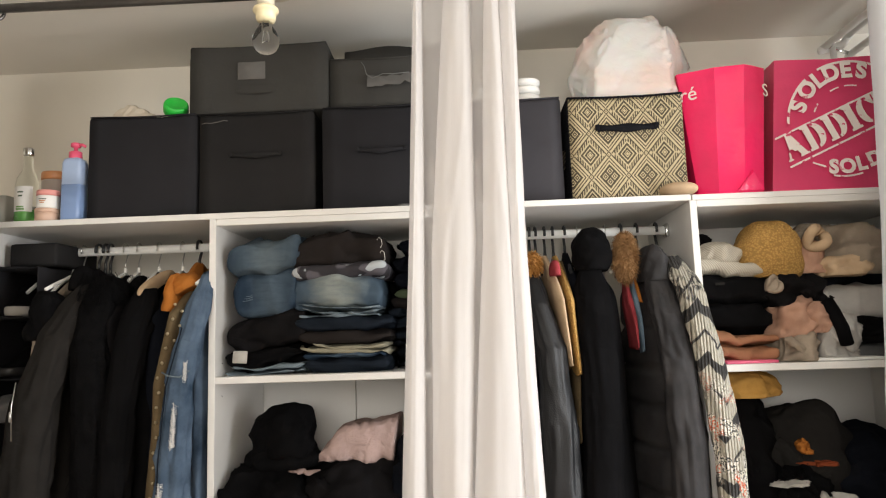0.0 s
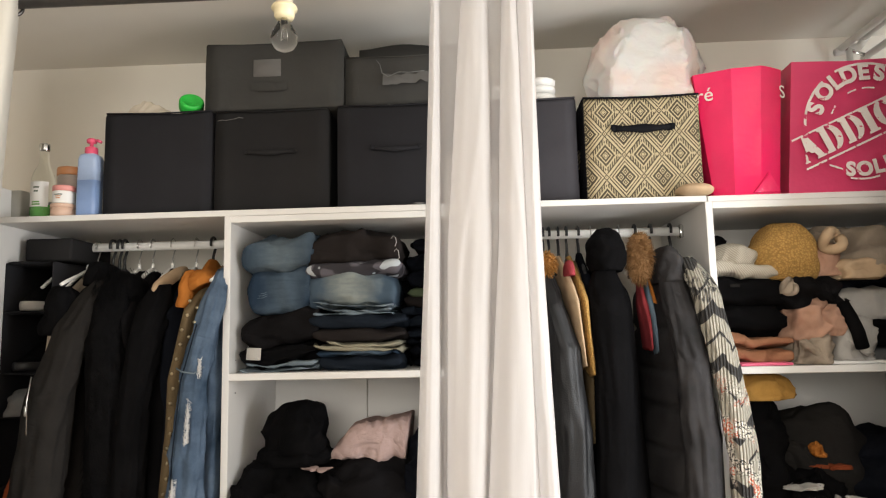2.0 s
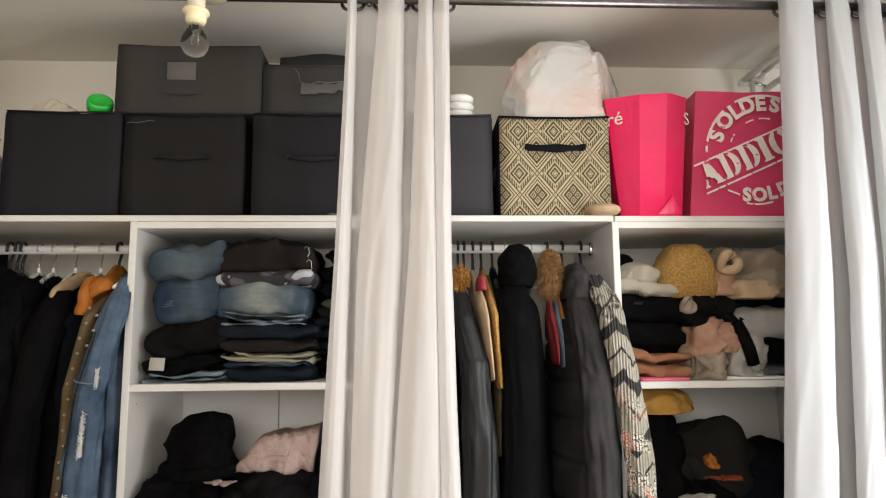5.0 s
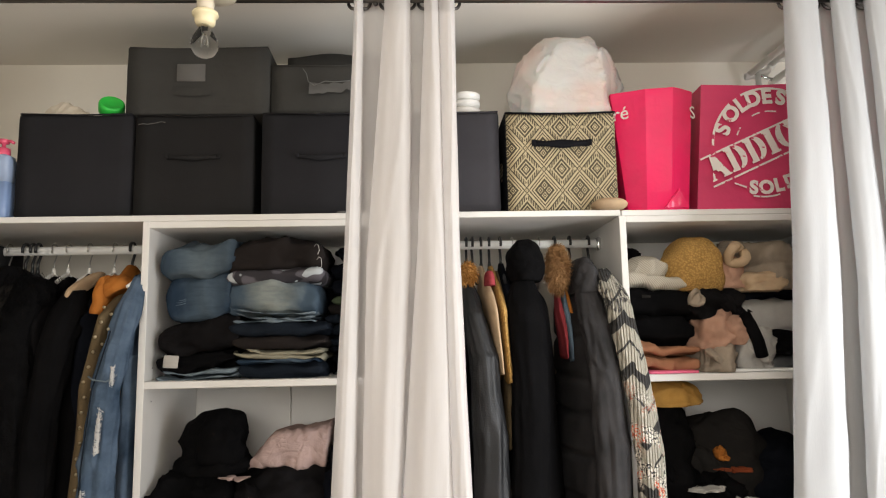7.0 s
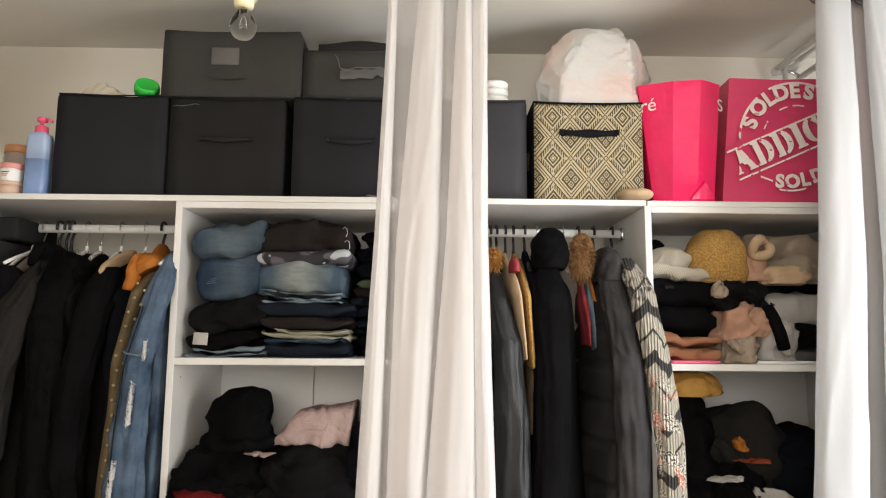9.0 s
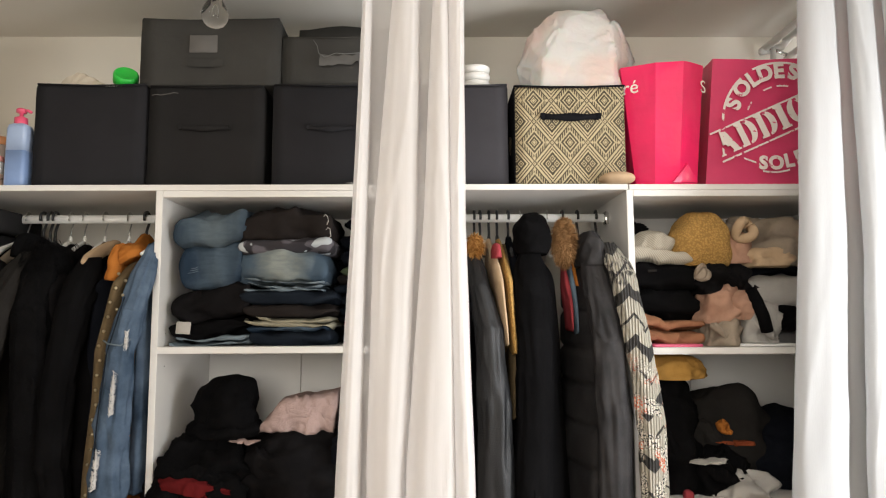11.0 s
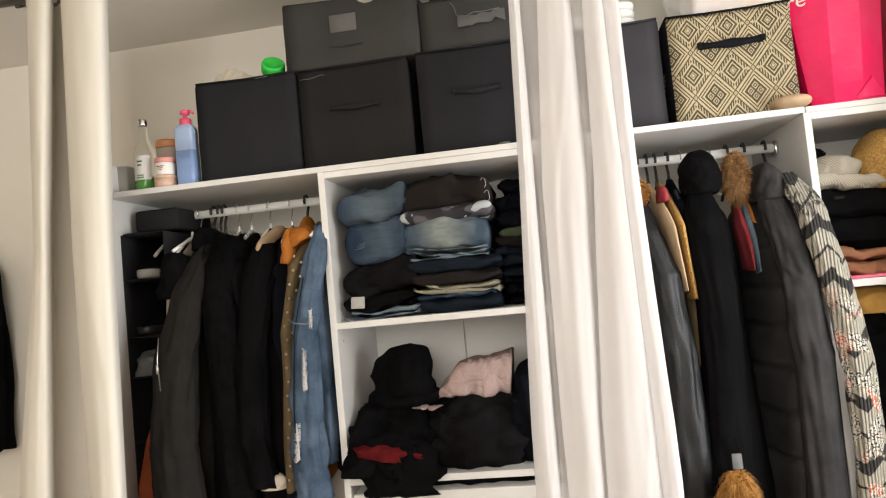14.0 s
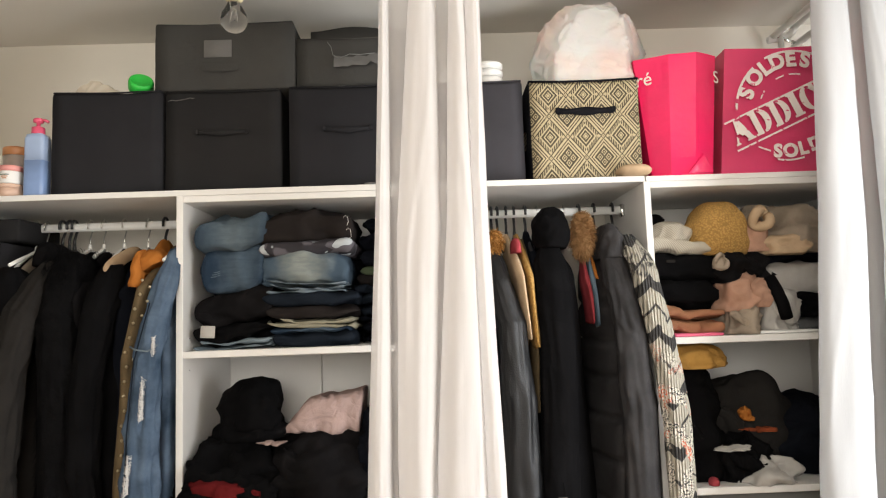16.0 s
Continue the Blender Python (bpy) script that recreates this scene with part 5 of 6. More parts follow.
pile("crumpled white underwear on the lower shelf", 1.555, LZ, 0.065, 0.06, "dimmed_white", 1.1, 0.07, 0.06, "white_shirt", "clothes", amp=0.5, ridge=1.0)
pile("white top peeking out of the black pile", 1.445, 1.183, 0.034, 0.009, "dimmed_white", 2.1, 0.055, 0.03, "white_shirt", "clothes", amp=0.8, ridge=1.2, freq=16)
pile("small orange sock on dark clothes", 1.525, 1.245, 0.015, 0.034, "orange", 4.1, 0.11, 0.02, "sock", "sock", amp=0.6, ridge=1.0, freq=20)
pile("rust coloured sock on dark clothes", 1.545, 1.215, 0.042, 0.012, "rust", 5.1, 0.105, 0.03, "sock", "sock", amp=0.7, ridge=1.0, freq=18)
pile("small red tag among dark clothes", 1.385, LZ, 0.012, 0.02, "red", 5.9, 0.03, 0.02, "red_tag", "tag")

# ---- bottles and jars ----
M["clear_glass"] = glass("clear_glass", (0.97, 1.0, 0.97))
M["clear_glass"].node_tree.nodes["Principled BSDF"].inputs["IOR"].default_value = 1.12
M["green_liquid"] = plastic("green_liquid", (0.10, 0.30, 0.07), 0.15)
M["blue_pl"] = plastic("blue_translucent", (0.33, 0.42, 0.60), 0.3)
M["blue_low"] = plastic("blue_shampoo", (0.22, 0.32, 0.55), 0.3)
M["pink_pl"] = plastic("pink_plastic", (0.68, 0.09, 0.17), 0.35)
M["orange_lid"] = plastic("copper_lid", (0.55, 0.24, 0.10), 0.4)
M["peach_cream"] = plastic("peach_cream", (0.62, 0.42, 0.32), 0.35)
M["frost"] = plastic("frosted_jar", (0.36, 0.30, 0.26), 0.3)
M["coral_lid"] = plastic("coral_lid", (0.72, 0.30, 0.27), 0.4)
M["green_pl"] = plastic("green_plastic", (0.03, 0.52, 0.06), 0.4)
M["label_ink"] = painted("label_ink", (0.10, 0.13, 0.09), 0.6)
M["label_green"] = painted("label_green", (0.16, 0.33, 0.10), 0.6)

b = thing("glass_bottle", "clear glass bottle with silver cap and white label", "bottle", (-0.546, 0.06, TOP))
b.scale = (1.04, 1.04, 1.08)
part("glass", lathe([(0.025, 0), (0.0285, 0.004), (0.0285, 0.105), (0.026, 0.118), (0.014, 0.14), (0.0115, 0.155), (0.0115, 0.185)], 32), M["clear_glass"], b).visible_shadow = False
part("liquid", lathe([(0.024, 0.004), (0.0272, 0.008), (0.0272, 0.03), (0.027, 0.036)], 28), M["green_liquid"], b)
part("cap", lathe([(0.0125, 0.18), (0.0135, 0.183), (0.0135, 0.196), (0.0125, 0.199)], 24), M["chrome"], b)
blb = part("label", loft([[(0.0289 * math.cos(a), 0.0289 * math.sin(a), z) for a in [radians(-150 + 5 * k) for k in range(25)]] for z in (0.03, 0.095)], None, False, False), M["paper"], b)
for z, w, mt in ((0.08, 0.016, "label_ink"), (0.07, 0.012, "label_ink"), (0.042, 0.02, "label_green"), (0.036, 0.022, "label_green")):
    part("label_bar", loft([[(0.0293 * math.cos(a), 0.0293 * math.sin(a), z + dz) for a in [radians(-90) + q / 0.0293 for q in (-w / 2, -w / 4, 0, w / 4, w / 2)]] for dz in (-0.002, 0.002)], None, False, False), M[mt], blb)


def jar(label, x, y, z, r, h, body, lid, band=None, group="cosmetic jars", lid_at=0.7):
    j = thing("cosmetic_jar", label, "jar", (x, y, z), group)
    part("pot", lathe([(r * 0.9, 0), (r, 0.003), (r, h * (lid_at - 0.02)), (r * 0.95, h * lid_at)], 30), body, j)
    part("lid", lathe([(r * 0.98, h * lid_at), (r * 1.03, h * (lid_at + 0.01)), (r * 1.03, h * 0.97), (r * 0.98, h)], 30), lid, j)
    if band:
        jl = part("label", loft([[(r * 1.006 * math.cos(a), r * 1.006 * math.sin(a), zz) for a in [radians(-170 + 8 * k) for k in range(21)]] for zz in (h * 0.1, h * 0.62)], None, False, False), band, j)
        for k, zz in enumerate((0.48, 0.38, 0.28)):
            part("label_bar", loft([[(r * 1.015 * math.cos(a), r * 1.015 * math.sin(a), h * zz + dz) for a in [radians(-90 + q * (22 - 5 * k)) for q in (-1, -0.5, 0, 0.5, 1)]] for dz in (-0.0014, 0.0014)], None, False, False), M["orange_lid"] if k else M["label_ink"], jl)
    return j


jar("peach cream jar at the bottom of a stack", -0.473, 0.04, TOP, 0.031, 0.036, M["peach_cream"], M["peach_cream"])
jar("white cosmetic jar with coral lid on a peach jar", -0.472, 0.04, TOP + 0.0365, 0.0285, 0.05, M["white_pl"], M["coral_lid"], M["paper"])
jar("tall brown cosmetic jar with copper lid", -0.492, 0.10, TOP, 0.035, 0.152, M["frost"], M["orange_lid"], lid_at=0.85)
jar("small dark jar behind the bottle", -0.585, 0.19, TOP, 0.025, 0.1, M["frost"], M["black_pl"])

p = thing("pump_bottle", "blue shampoo bottle with a pink pump", "pump bottle", (-0.403, 0.045, TOP))


def rbox(w, d, z, r=0.35):
    return [(w / 2 * sgnpow(math.cos(a), r), d / 2 * sgnpow(math.sin(a), r), z) for a in [2 * math.pi * k / 32 for k in range(32)]]


part("lower_bottle", loft([rbox(0.052, 0.042, 0), rbox(0.056, 0.046, 0.004), rbox(0.056, 0.046, 0.1)]), M["blue_low"], p, "bottle part filled with shampoo")
part("upper_bottle", loft([rbox(0.0555, 0.0455, 0.1), rbox(0.055, 0.045, 0.16), rbox(0.048, 0.04, 0.172), rbox(0.026, 0.026, 0.178, 0.9)]), M["blue_pl"], p)
part("collar", lathe([(0.0165, 0.174), (0.017, 0.178), (0.0165, 0.194), (0.01, 0.197)], 24), M["pink_pl"], p)
part("pump", lathe([(0.005, 0.195), (0.005, 0.207), (0.013, 0.209), (0.0135, 0.217), (0.011, 0.22)], 20), M["pink_pl"], p)
part("spout", tube([(0.0, 0, 0.214), (0.02, -0.004, 0.214), (0.03, -0.006, 0.208)], 0.0042, 10), M["pink_pl"], p)

# green cap and tissue on the first cube
gc = thing("green_cap", "bright green plastic scoop cap on a black cube", "cap", (-0.15, 0.11, TOP + 0.290))
placed(part("cup", loft([[(r * (1 + (0.022 if i % 2 and 0.002 < z < 0.026 else 0)) * math.cos(math.pi * i / 24), r * (1 + (0.022 if i % 2 and 0.002 < z < 0.026 else 0)) * math.sin(math.pi * i / 24), z) for i in range(48)] for r, z in ((0.029, 0.0), (0.033, 0.003), (0.033, 0.025), (0.031, 0.031), (0.027, 0.033), (0.025, 0.028), (0.004, 0.027))]), M["green_pl"], gc), 0.006, -0.02, 0.020, 46, 30, 0)
M["kraft"] = painted("pale_wrapping_paper", (0.62, 0.55, 0.45), 0.7)
placed(heap("tissue", "crumpled pale beige tissue on a black cube", "tissue", 0, 0, 0, 0.055, 0.02, 0.07, M["kraft"], 4.5, amp=0.34, ridge=0.9, pw=1.8), -0.288, 0.12, TOP + 0.287)

# crumpled clear plastic on the slumped box
M["film"] = plastic("clear_film", (0.115, 0.113, 0.11), 0.2)
cp = thing("crumpled_plastic", "torn crumpled clear plastic on a grey box", "plastic wrap", (0.455, 0.048, 2.285))
placed(part("film", loft([[(-0.055 + 0.013 * i, -0.004 * nz(i, k, 1.1) - 0.003 * k, 0.016 * (1 - k / 2) + 0.013 * nz(i * 0.7, k * 0.9, 3.3)) for k in range(5)] for i in range(11)], None, False, False), M["film"], cp), 0.01, 0, -0.004, 0, 0, 0)
part("torn_edge", tube([(-0.062, -0.004, 0.05), (-0.052, -0.006, 0.035), (-0.047, -0.006, 0.012), (-0.03, -0.008, 0.0), (0.0, -0.008, 0.012), (0.03, -0.008, 0.01), (0.07, -0.006, 0.014)], 0.0012, 6), M["grey_cloth"], cp)
placed(tagged(part("paper_corner", block(0.0, 0.02, -0.004, 0.03, 0, 0.002, 0.0008), M["grey_cloth"]), "white paper edge under the grey box", "paper"), 0.42, 0.06, TOP + 0.291, 0, 0, 5)
placed(tagged(part("clear_lid", lathe([(0.016, 0), (0.018, 0.002), (0.017, 0.006)], 20), M["film"]), "small clear plastic lid on the shelf", "lid"), 0.505, 0.02, TOP)

# white bowls on the cube behind the sheer curtain
for k in range(3):
    placed(tagged(part("white_bowl", lathe([(0.025, 0), (0.036, 0.003), (0.042, 0.012), (0.0425, 0.021), (0.040, 0.023), (0.038, 0.014)], 30), M["white_pl"]), "white plastic bowl stacked upside down", "bowl", "stack of white bowls"), 0.848, 0.13, TOP + 0.298 + 0.0225 * k)
placed(heap("white_bundle", "bundle of white cloth on the cube behind the curtain", "cloth", 0, 0, 0, 0.07, 0.06, 0.075, M["white_cloth"], 2.7, amp=0.3), 0.735, 0.16, TOP + 0.288)
placed(heap("white_cloth", "flat white cloth under the bowls", "cloth", 0, 0, 0, 0.075, 0.07, 0.014, M["white_cloth"], 5.7, amp=0.2), 0.86, 0.13, TOP + 0.29)

# ---- patterned cube ----
def ikat():
    """Woven diamonds in cream and brown-black: two kinds in turn, with ladders of short strokes and a small lozenge at each corner."""
    m = Net("woven_diamond_pattern")
    sep = m.n("SeparateXYZ", Vector=m.coords())
    x, z = sep.outputs[0], sep.outputs[2]
    u, v = m.math("DIVIDE", m.math("ADD", x, 0.002), 0.0977), m.math("DIVIDE", m.math("ADD", z, -0.002), 0.118)
    a, c = m.math("ADD", u, v), m.math("SUBTRACT", u, v)
    fa, fc = (m.math("ABSOLUTE", m.math("SUBTRACT", m.math("FRACT", m.math("ADD", q, 0.5)), 0.5)) for q in (a, c))
    d, lo = m.math("MAXIMUM", fa, fc), m.math("MINIMUM", fa, fc)

    def band(q, r0, r1):
        return m.math("MULTIPLY", m.math("GREATER_THAN", q, r0), m.math("LESS_THAN", q, r1))

    def either(*q):
        out = q[0]
        for w in q[1:]:
            out = m.math("MAXIMUM", out, w)
        return out

    strokes = m.math("LESS_THAN", m.math("FRACT", m.math("MULTIPLY", x, 165.0)), 0.6)
    ladder = m.math("MULTIPLY", m.math("MULTIPLY", band(d, 0.305, 0.425), m.math("LESS_THAN", lo, 0.32)), strokes)
    speck = m.math("MULTIPLY", m.math("MULTIPLY", m.math("LESS_THAN", d, 0.1), m.math("GREATER_THAN", d, 0.025)), m.math("LESS_THAN", m.math("FRACT", m.math("MULTIPLY", d, 22.0)), 0.45))
    first = either(speck, band(d, 0.1, 0.15), band(d, 0.19, 0.255), ladder, band(d, 0.42, 0.46))
    qd = m.math("MAXIMUM", m.math("ABSOLUTE", m.math("SUBTRACT", fa, 0.12)), m.math("ABSOLUTE", m.math("SUBTRACT", fc, 0.12)))
    squares = m.math("MULTIPLY", m.math("LESS_THAN", d, 0.235), either(band(qd, 0.025, 0.06), m.math("GREATER_THAN", qd, 0.088)))
    second = either(squares, band(d, 0.235, 0.28), band(d, 0.335, 0.37), band(d, 0.42, 0.46))
    odd = m.math("GREATER_THAN", m.math("FRACT", m.math("MULTIPLY", m.math("ADD", m.math("FLOOR", m.math("ADD", a, 0.5)), m.math("FLOOR", m.math("ADD", c, 0.5))), 0.5)), 0.25)
    cells = m.mix(odd, first, second)
    e = m.math("SUBTRACT", 0.5, lo)
    corner = either(m.math("LESS_THAN", e, 0.018), band(e, 0.05, 0.085))
    ink = m.mix(m.math("LESS_THAN", e, 0.1), cells, corner)
    th = m.noise(600, m.coords((1, 1, 0.3)), 2)
    wear = m.math("MULTIPLY", m.noise(14), 0.16)
    col = m.mix(m.math("SUBTRACT", m.math("MULTIPLY", ink, 0.97), m.math("MULTIPLY", ink, wear)), m.mix(m.math("MULTIPLY", th, 0.5), (0.46, 0.385, 0.245), (0.30, 0.24, 0.145)), (0.03, 0.025, 0.018))
    m.base(col, 0.85, spec=0.2)
    m.bump(m.math("ADD", m.math("MULTIPLY", th, 1.0), m.n("TexVoronoi", Vector=m.coords(), Scale=700.0).outputs["Distance"]), 0.4, 0.001)
    return m.mat


M["ikat"] = ikat()
pc = crate("patterned_cube", "cream and black diamond-patterned storage cube", 1.101, 0.17, 0.30, 0.28, 0.279, M["ikat"], handle=(0.0, 0.192, 0.155, 0.019, M["dark_tape"], 0.006), seed=12, sag=0.003)
def edge_rim(h, w, d):
    return tube([(-w / 2, -d / 2, h), (-w / 6, -d / 2 - 0.001, h - 0.003), (w / 6, -d / 2 - 0.001, h - 0.003), (w / 2, -d / 2, h + 0.001), (w / 2, d / 2, h), (-w / 2, d / 2, h), (-w / 2, -d / 2, h)], 0.0032, 8)
part("rim", edge_rim(0.279, 0.302, 0.282), M["dark_tape"], pc, "black bound rim")
part("side_cloth", block(-0.1535, -0.1515, -0.138, 0.138, 0.002, 0.277, 0.0005), M["dark_tape"], pc, "plain black side")

# ---- white plastic bag ----
def bag_film():
    m = Net("white_carrier_film")
    blot = m.ramp(m.noise(6.5, detail=1), (0.60, 0.59, 0.57), (0.62, 0.50, 0.455), 0.40, 0.62)
    m.base(blot, 0.3, spec=0.45)
    m.set(m.b, "Subsurface Weight", 0.15)
    cr = [m.math("ABSOLUTE", m.math("SUBTRACT", m.noise(s, detail=1), 0.5)) for s in (16, 38)]
    m.bump(m.math("ADD", cr[0], m.math("MULTIPLY", cr[1], 0.4)), 0.6, 0.01)
    return m.mat


def sack(seed):
    """Thin film pulled over its contents: broad facets between a few corners, with soft creases."""
    rnd = random.Random(seed)
    bm = bmesh.new()
    outline = [(-0.155, 0.0), (-0.178, 0.085), (-0.148, 0.185), (-0.062, 0.272), (0.076, 0.274), (0.124, 0.225), (0.176, 0.12), (0.12, 0.0)]
    for x, z in outline:
        bm.verts.new((x, rnd.uniform(-0.02, 0.02), z))
        for s in (-1, 1):
            k = rnd.uniform(0.4, 0.8)
            bm.verts.new((x * k, s * 0.125 * rnd.uniform(0.75, 1.0) * (1 - 0.55 * (z / 0.27) ** 2), z * rnd.uniform(0.86, 0.95)))
    geo = bmesh.ops.convex_hull(bm, input=bm.verts)
    bmesh.ops.delete(bm, geom=list({g for g in geo["geom_interior"] + geo["geom_unused"] if isinstance(g, bmesh.types.BMVert)}), context="VERTS")
    for _ in range(4):
        bmesh.ops.subdivide_edges(bm, edges=bm.edges[:], cuts=1, use_grid_fill=True)
        bmesh.ops.smooth_vert(bm, verts=bm.verts[:], factor=0.06, use_axis_x=True, use_axis_y=True, use_axis_z=True)
    for v in bm.verts:
        o = Vector((v.co.x, v.co.y * 1.4, v.co.z - 0.1)).normalized()
        q = v.co
        pinch = max(0.0, 0.09 - abs(nz(q.x, q.y, q.z * 0.7, 15, seed))) * 0.11 * (0.5 + max(0.0, q.x / 0.15) + max(0.0, 0.5 - q.z / 0.12))
        v.co += o * (0.005 * nz(q.x, q.y, q.z, 11, seed + 4) + pinch)
        v.co.z = max(0.0, v.co.z)
    return bm


M["bag_film"] = bag_film()
wb = thing("plastic_bag", "full white plastic bag on the patterned cube", "plastic bag", (1.148, 0.16, TOP + 0.2795))
part("bag", sack(8), M["bag_film"], wb)
part("tied_corner", lump(0.075, -0.06, 0.0, 0.045, 0.04, 0.05, 2.9, 0.25, 14, 0.9), M["bag_film"], wb)

# ---- pink carrier bags ----
def pink(name, c, rough):
    m = Net(name)
    m.base(m.ramp(m.noise(6), scaled(c, 0.92), scaled(c, 1.05)), rough, spec=0.5)
    m.bump(m.math("ADD", m.noise(18, detail=3), m.math("MULTIPLY", m.noise(70), 0.25)), 0.35, 0.005)
    return m.mat


M["pink_gloss"] = pink("glossy_pink_film", (0.80, 0.018, 0.115), 0.14)
M["pink_matt"] = pink("matt_pink_card", (0.62, 0.045, 0.135), 0.42)


def worn_print():
    """White ink, cracked and rubbed through to the pink card."""
    m = Net("worn_white_print")
    gone = m.ramp(m.noise(48, detail=5, rough=0.65), (0, 0, 0), (1, 1, 1), 0.585, 0.61)
    m.base(m.mix(gone, (0.74, 0.68, 0.64), (0.60, 0.06, 0.15)), 0.5)
    return m.mat


M["letter"] = worn_print()


def faceted(bottom, top, h, seed, rows=14, gather=0.0):
    """A stiff carrier bag: corner points below and above, joined by flat facets with slight dents; open at the top."""
    def ring(t, inset=0.0):
        pts = []
        n = len(bottom)
        cx = sum(p[0] for p in top) / n
        cy = sum(p[1] for p in top) / n
        for i in range(n):
            for s in range(5):
                q = s / 5
                b0, b1, t0, t1 = bottom[i], bottom[(i + 1) % n], top[i], top[(i + 1) % n]
                x = (b0[0] * (1 - q) + b1[0] * q) * (1 - t) + (t0[0] * (1 - q) + t1[0] * q) * t
                y = (b0[1] * (1 - q) + b1[1] * q) * (1 - t) + (t0[1] * (1 - q) + t1[1] * q) * t
                k = 1 - inset
                dent = 0.004 * nz(x, y, t * 0.3, 14, seed)
                pts.append((cx + (x - cx) * k + dent * 0.4, cy + (y - cy) * k + dent, t * h + (0.006 * nz(x, y, 0, 9, seed + 2) if t > 0.95 else 0)))
        return pts
    rings = [ring(i / rows) for i in range(rows + 1)]
    rings += [ring(1.0, 0.01), ring(0.6, 0.02), ring(0.05, 0.03)]
    return loft(rings)


def words(text, size, mat, parent, name="lettering", bold=0.0):
    cu = bpy.data.curves.new(name, "FONT")
    cu.body, cu.size, cu.extrude, cu.offset, cu.align_x = text, size, 0.0006, bold, "CENTER"
    tmp = new(name, cu)
    dg = bpy.context.evaluated_depsgraph_get()
    me = bpy.data.meshes.new_from_object(tmp.evaluated_get(dg))
    bpy.data.objects.remove(tmp)
    me.materials.clear()
    me.materials.append(mat)
    ob = new(name, me)
    ob.parent = parent
    return ob


b1 = thing("carrier_bag", "glossy pink plastic carrier bag standing open", "carrier bag", (1.368, 0.0, TOP), "pink carrier bags")
part("bag", faceted([(-0.085, 0.05), (-0.045, 0.012), (0.02, 0.008), (0.072, 0.02), (0.08, 0.2), (-0.08, 0.2)], [(-0.112, 0.07), (-0.03, 0.015), (0.045, 0.008), (0.115, 0.05), (0.11, 0.2), (-0.105, 0.2)], 0.345, 3.0), M["pink_gloss"], b1, smooth=False)
part("bottom_fold", loft([[(0.0, 0.003, 0.004), (0.042, 0.000, 0.052), (0.073, 0.014, 0.006)], [(0.0, 0.010, 0.004), (0.042, 0.007, 0.058), (0.073, 0.02, 0.006)]]), M["pink_gloss"], b1, smooth=False)
words("ré", 0.054, M["letter"], b1).matrix_basis = pose(-0.094, 0.043, 0.262, 90, 0, -36)
words("S", 0.05, M["letter"], b1).matrix_basis = pose(0.106, 0.035, 0.262, 90, 0, 32)

b2 = thing("carrier_bag", "large pink sale bag printed with white lettering", "carrier bag", (1.66, 0.03, TOP), "pink carrier bags")
part("bag", faceted([(-0.188, 0.012), (0.175, 0.012), (0.18, 0.16), (-0.175, 0.16)], [(-0.152, 0.012), (0.19, 0.004), (0.19, 0.19), (-0.145, 0.19)], 0.362, 9.0), M["pink_matt"], b2, smooth=False)
LY = -0.003
CXL, CZL = 0.03, 0.175
for ch, deg in zip("SOLDES", (159, 139, 123, 108, 92.5, 76.5)):
    a = radians(deg)
    words(ch, 0.058, M["letter"], b2, bold=0.0026).matrix_basis = pose(CXL + 0.128 * math.cos(a), LY, CZL + 0.128 * math.sin(a), 90, 0, 0) @ pose(0, 0, 0, 0, 0, deg - 90)
for k, ch in enumerate("SOLDES"):
    words(ch, 0.05, M["letter"], b2, bold=0.0024).matrix_basis = pose(-0.034 + 0.0375 * k, LY, 0.046 + 0.0032 * k * max(0, k - 1), 90, 0, 0) @ pose(0, 0, 0, 0, 0, -6 + 8 * k)


def blob(polys):
    bm = bmesh.new()
    for poly in polys:
        lo = [bm.verts.new((x, z, 0.0)) for x, z in poly]
        hi = [bm.verts.new((x, z, 0.0012)) for x, z in poly]
        bm.faces.new(hi)
        bm.faces.new(lo[::-1])
        for i in range(len(lo)):
            j = (i + 1) % len(lo)
            bm.faces.new((lo[i], lo[j], hi[j], hi[i]))
    return bm


def bowl(x0, x1, y0, y1, inner, a0, a1, n=14):
    """A thick bow from angle a0 to a1, as in a stencilled D or C."""
    rx, ry, cy = x1 - x0, (y1 - y0) / 2, (y0 + y1) / 2
    outer = [(x0 + rx * math.cos(radians(a0 + (a1 - a0) * i / n)), cy + ry * math.sin(radians(a0 + (a1 - a0) * i / n))) for i in range(n + 1)]
    return outer + [(x0 + rx * inner * math.cos(radians(a1 + (a0 - a1) * i / n)), cy + ry * 0.8 * math.sin(radians(a1 + (a0 - a1) * i / n))) for i in range(n + 1)]


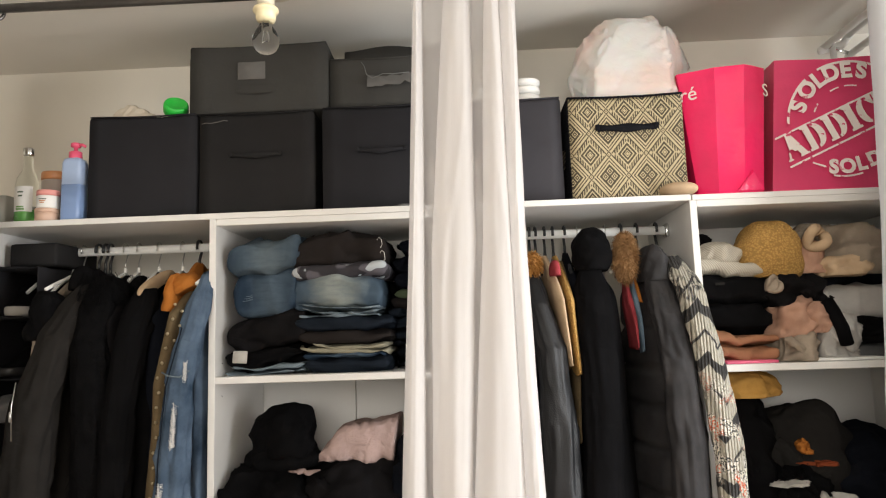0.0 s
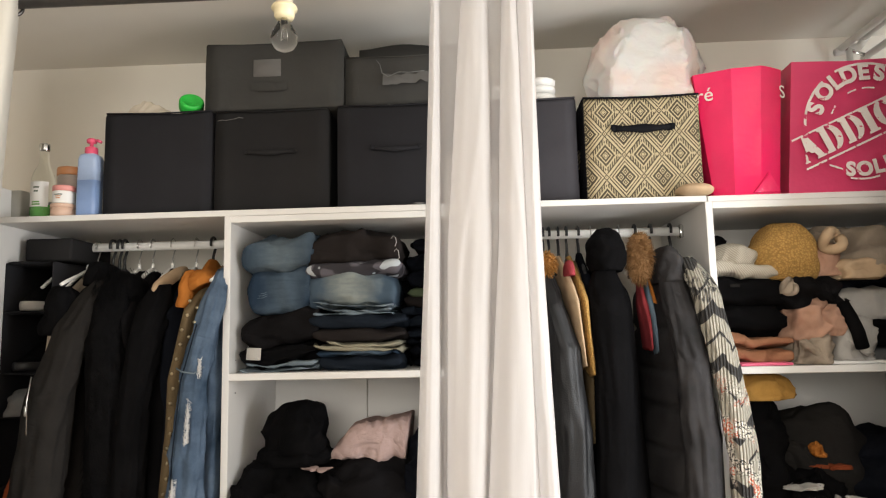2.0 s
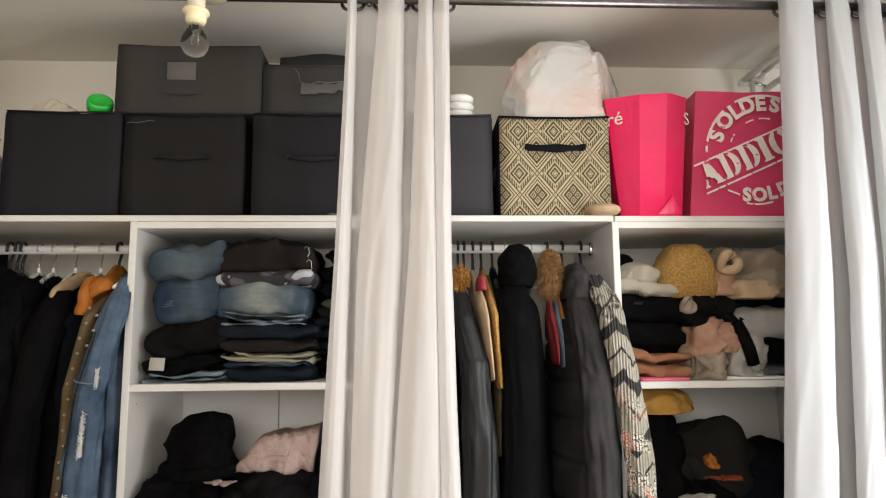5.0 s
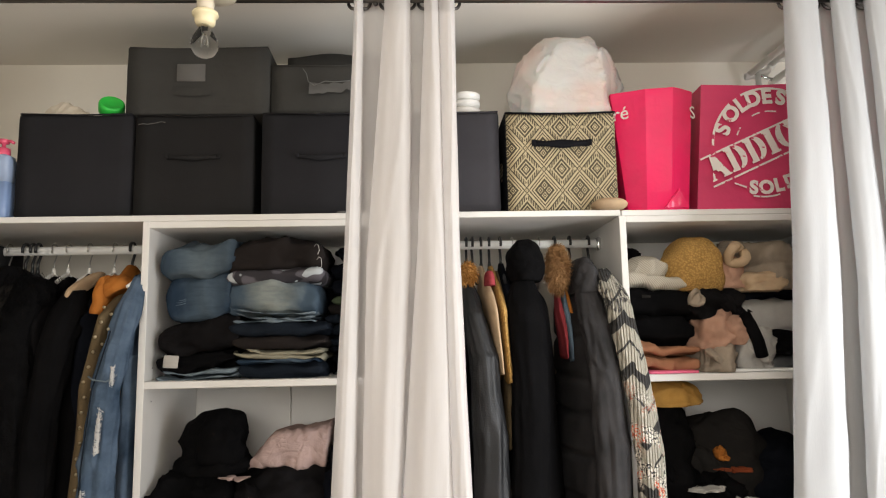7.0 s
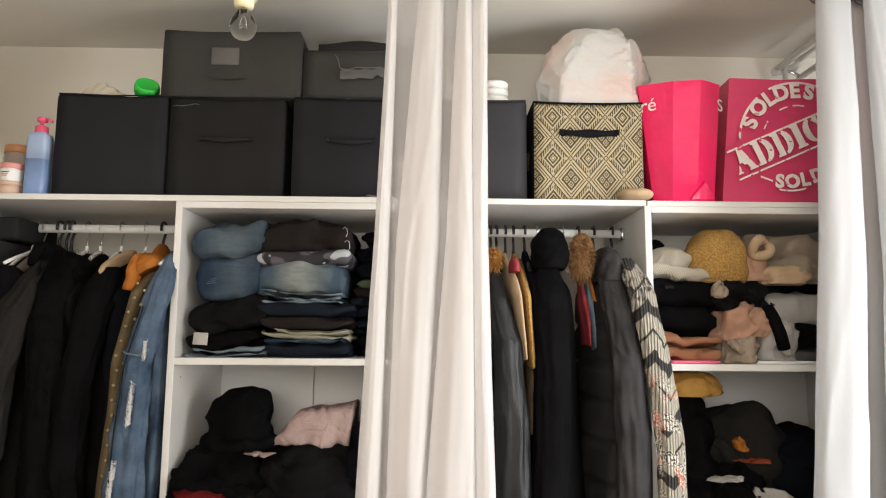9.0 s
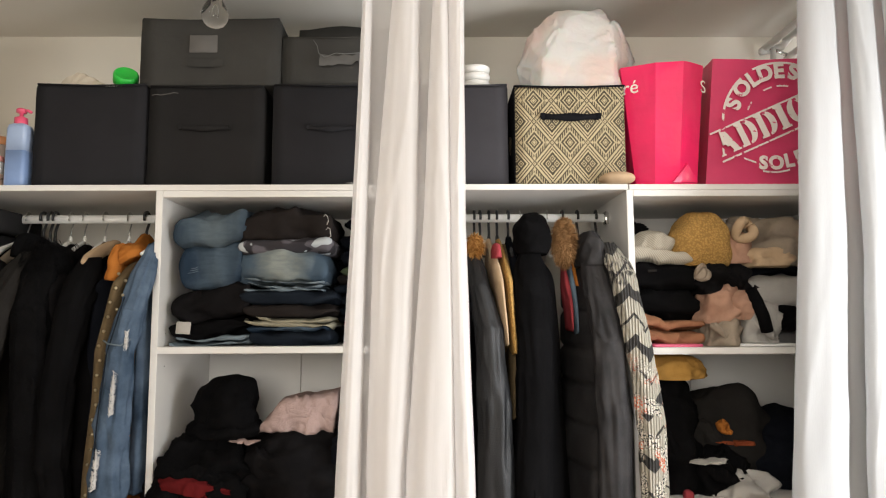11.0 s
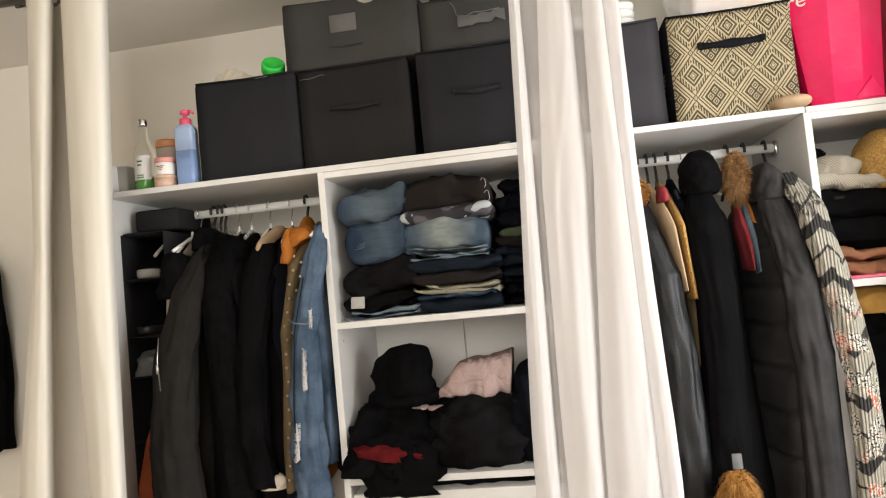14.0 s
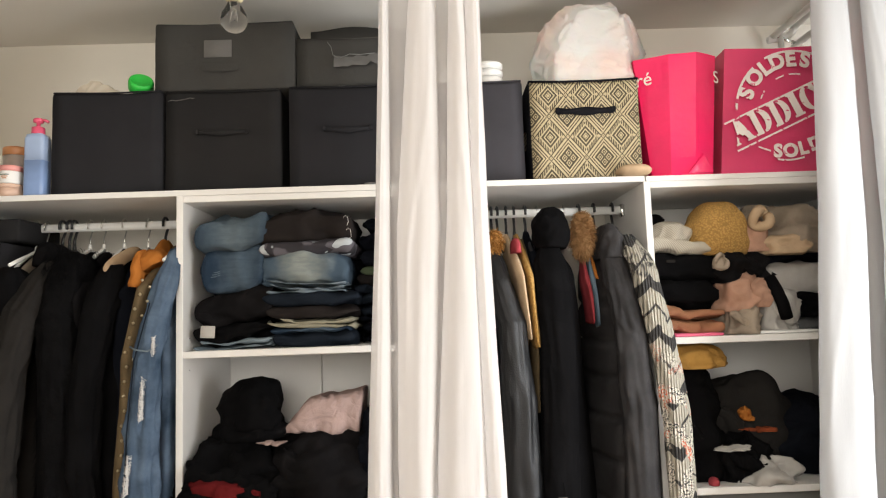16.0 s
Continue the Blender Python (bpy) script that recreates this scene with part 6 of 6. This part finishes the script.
HL = 0.07
STENCIL = {
    "A": [[(-0.001, 0), (0.013, 0), (0.012, 0.004), (0.009, 0.006), (0.013, 0.018), (0.010, 0.024), (0.003, 0.006), (-0.001, 0.004)], [(0.014, 0.028), (0.021, HL), (0.034, HL), (0.055, 0.006), (0.060, 0.004), (0.060, 0), (0.034, 0), (0.034, 0.004), (0.038, 0.006), (0.033, 0.02), (0.026, 0.02), (0.022, 0.028)]],
    "D": [[(0, 0), (0.022, 0), (0.022, HL), (0, HL), (0, HL - 0.006), (0.005, HL - 0.007), (0.005, 0.007), (0, 0.006)], bowl(0.026, 0.056, 0, HL, 0.38, -86, 86)],
    "I": [[(0, 0), (0.030, 0), (0.030, 0.006), (0.025, 0.007), (0.025, HL - 0.007), (0.030, HL - 0.006), (0.030, HL), (0, HL), (0, HL - 0.006), (0.005, HL - 0.007), (0.005, 0.007), (0, 0.006)]],
    "C": [bowl(0.026, -0.001, 0, HL, 0.3, -84, 84), [(0.031, HL), (0.05, HL), (0.05, HL - 0.026), (0.046, HL - 0.026), (0.031, HL - 0.008)], [(0.031, 0), (0.046, 0.006), (0.05, 0.02), (0.046, 0.02), (0.031, 0.008)]],
    "T": [[(0.013, 0), (0.037, 0), (0.036, HL), (0.014, HL)], [(0, HL), (0.011, HL), (0.011, HL - 0.008), (0.003, HL - 0.024), (0, HL - 0.024)], [(0.039, HL), (0.05, HL), (0.05, HL - 0.024), (0.047, HL - 0.024), (0.039, HL - 0.008)]],
}
along = 0.0
for ch in "ADDICT":
    part("lettering", blob(STENCIL[ch]), M["letter"], b2, smooth=False).matrix_basis = pose(-0.143, LY + 0.0006, 0.0785, 90, 0, 0) @ pose(0, 0, 0, 0, 0, 23.9) @ pose(along, 0, 0)
    along += {"A": 0.064, "D": 0.061, "I": 0.035, "C": 0.055, "T": 0.055}[ch]


def stroke(pts, w):
    return loft([[(x + dx * w, LY, z + dz * w), (x - dx * w, LY, z - dz * w)] for x, z, dx, dz in pts], None, False, False)


for r, a0, a1, w in ((0.168, 178, 132, 0.0034), (0.170, 118, 60, 0.003), (0.104, 160, 146, 0.002), (0.104, 120, 106, 0.002), (0.104, 98, 80, 0.002)):
    part("printed_arc", stroke([(CXL + r * math.cos(radians(a)), CZL + r * math.sin(radians(a)), math.cos(radians(a)), math.sin(radians(a))) for a in np.linspace(a0, a1, 24)], w), M["letter"], b2)
part("printed_arc", stroke([(-0.085 + 0.033 * q, 0.075 - 0.012 * q, 0.0, 1.0) for q in np.linspace(0, 1, 6)], 0.0024), M["letter"], b2)
part("printed_arc", stroke([(-0.035 + 0.075 * q, 0.036 + 0.02 * (q - 0.4) ** 2, 0.0, 1.0) for q in np.linspace(0, 1, 12)], 0.0024), M["letter"], b2)
for x, z, q1 in ((-0.176, 0.1415, 0.36), (-0.144, 0.0645, 0.32)):
    c21, s21 = math.cos(radians(23.9)), math.sin(radians(23.9))
    part("printed_line", stroke([(x + q * c21, z + q * s21, -s21, c21) for q in np.linspace(0.0, q1, 8)], 0.0026), M["letter"], b2)

# beige slipper in front of the patterned cube
sl = thing("slipper", "beige felt slipper sole on the shelf edge", "slipper", (1.222, 0.02, TOP))
placed(part("felt", lump(0, 0, 0, 0.047, 0.05, 0.033, 1.0, 0.04, 9, 0.1, flat=0.9), M["beige"] , sl), 0, 0, 0)

# white clothes airer folded on top of the unit
ar = thing("clothes_airer", "white tubular clothes airer folded behind the bags", "clothes airer", (1.865, 0.0, 0))
for x, z in ((-0.03, 2.455), (0.045, 2.49), (0.045, 2.425)):
    part("bar", tube([(x, 0.40, z), (x, -0.05, z)], 0.011, 12), M["white_pl"], ar)
part("end_bar", tube([(-0.045, 0.395, 2.445), (0.03, 0.395, 2.462), (0.06, 0.395, 2.50)], 0.012, 12), M["white_pl"], ar)
for y in (0.05, 0.38):
    part("leg", tube([(-0.01, y, 2.45), (0.0, y, TOP)], 0.009, 10), M["white_pl"], ar)
    part("cross_bar", tube([(-0.03, y, 2.455), (0.045, y, 2.425)], 0.006, 8), M["chrome"], ar)

bx = thing("plastic_box", "open frosted plastic box with brown contents", "box", (-0.625, 0.10, TOP))
M["frosted"] = plastic("frosted_plastic", (0.45, 0.44, 0.40), 0.35)
part("shell", loft([rbox(0.034, 0.075, 0, 0.2), rbox(0.038, 0.08, 0.003, 0.2), rbox(0.042, 0.085, 0.085, 0.2), rbox(0.039, 0.082, 0.085, 0.2), rbox(0.036, 0.078, 0.03, 0.2)]), M["frosted"], bx)
part("contents", loft([rbox(0.035, 0.076, 0.02, 0.2), rbox(0.034, 0.074, 0.04, 0.3), rbox(0.01, 0.02, 0.044, 0.5)]), M["rust"], bx, "brown paper sachets")
placed(heap("brown_pouch", "small brown pouch at the shelf end", "pouch", 0, 0, 0, 0.03, 0.05, 0.028, M["rust"], 3.2), -0.60, 0.25, TOP)
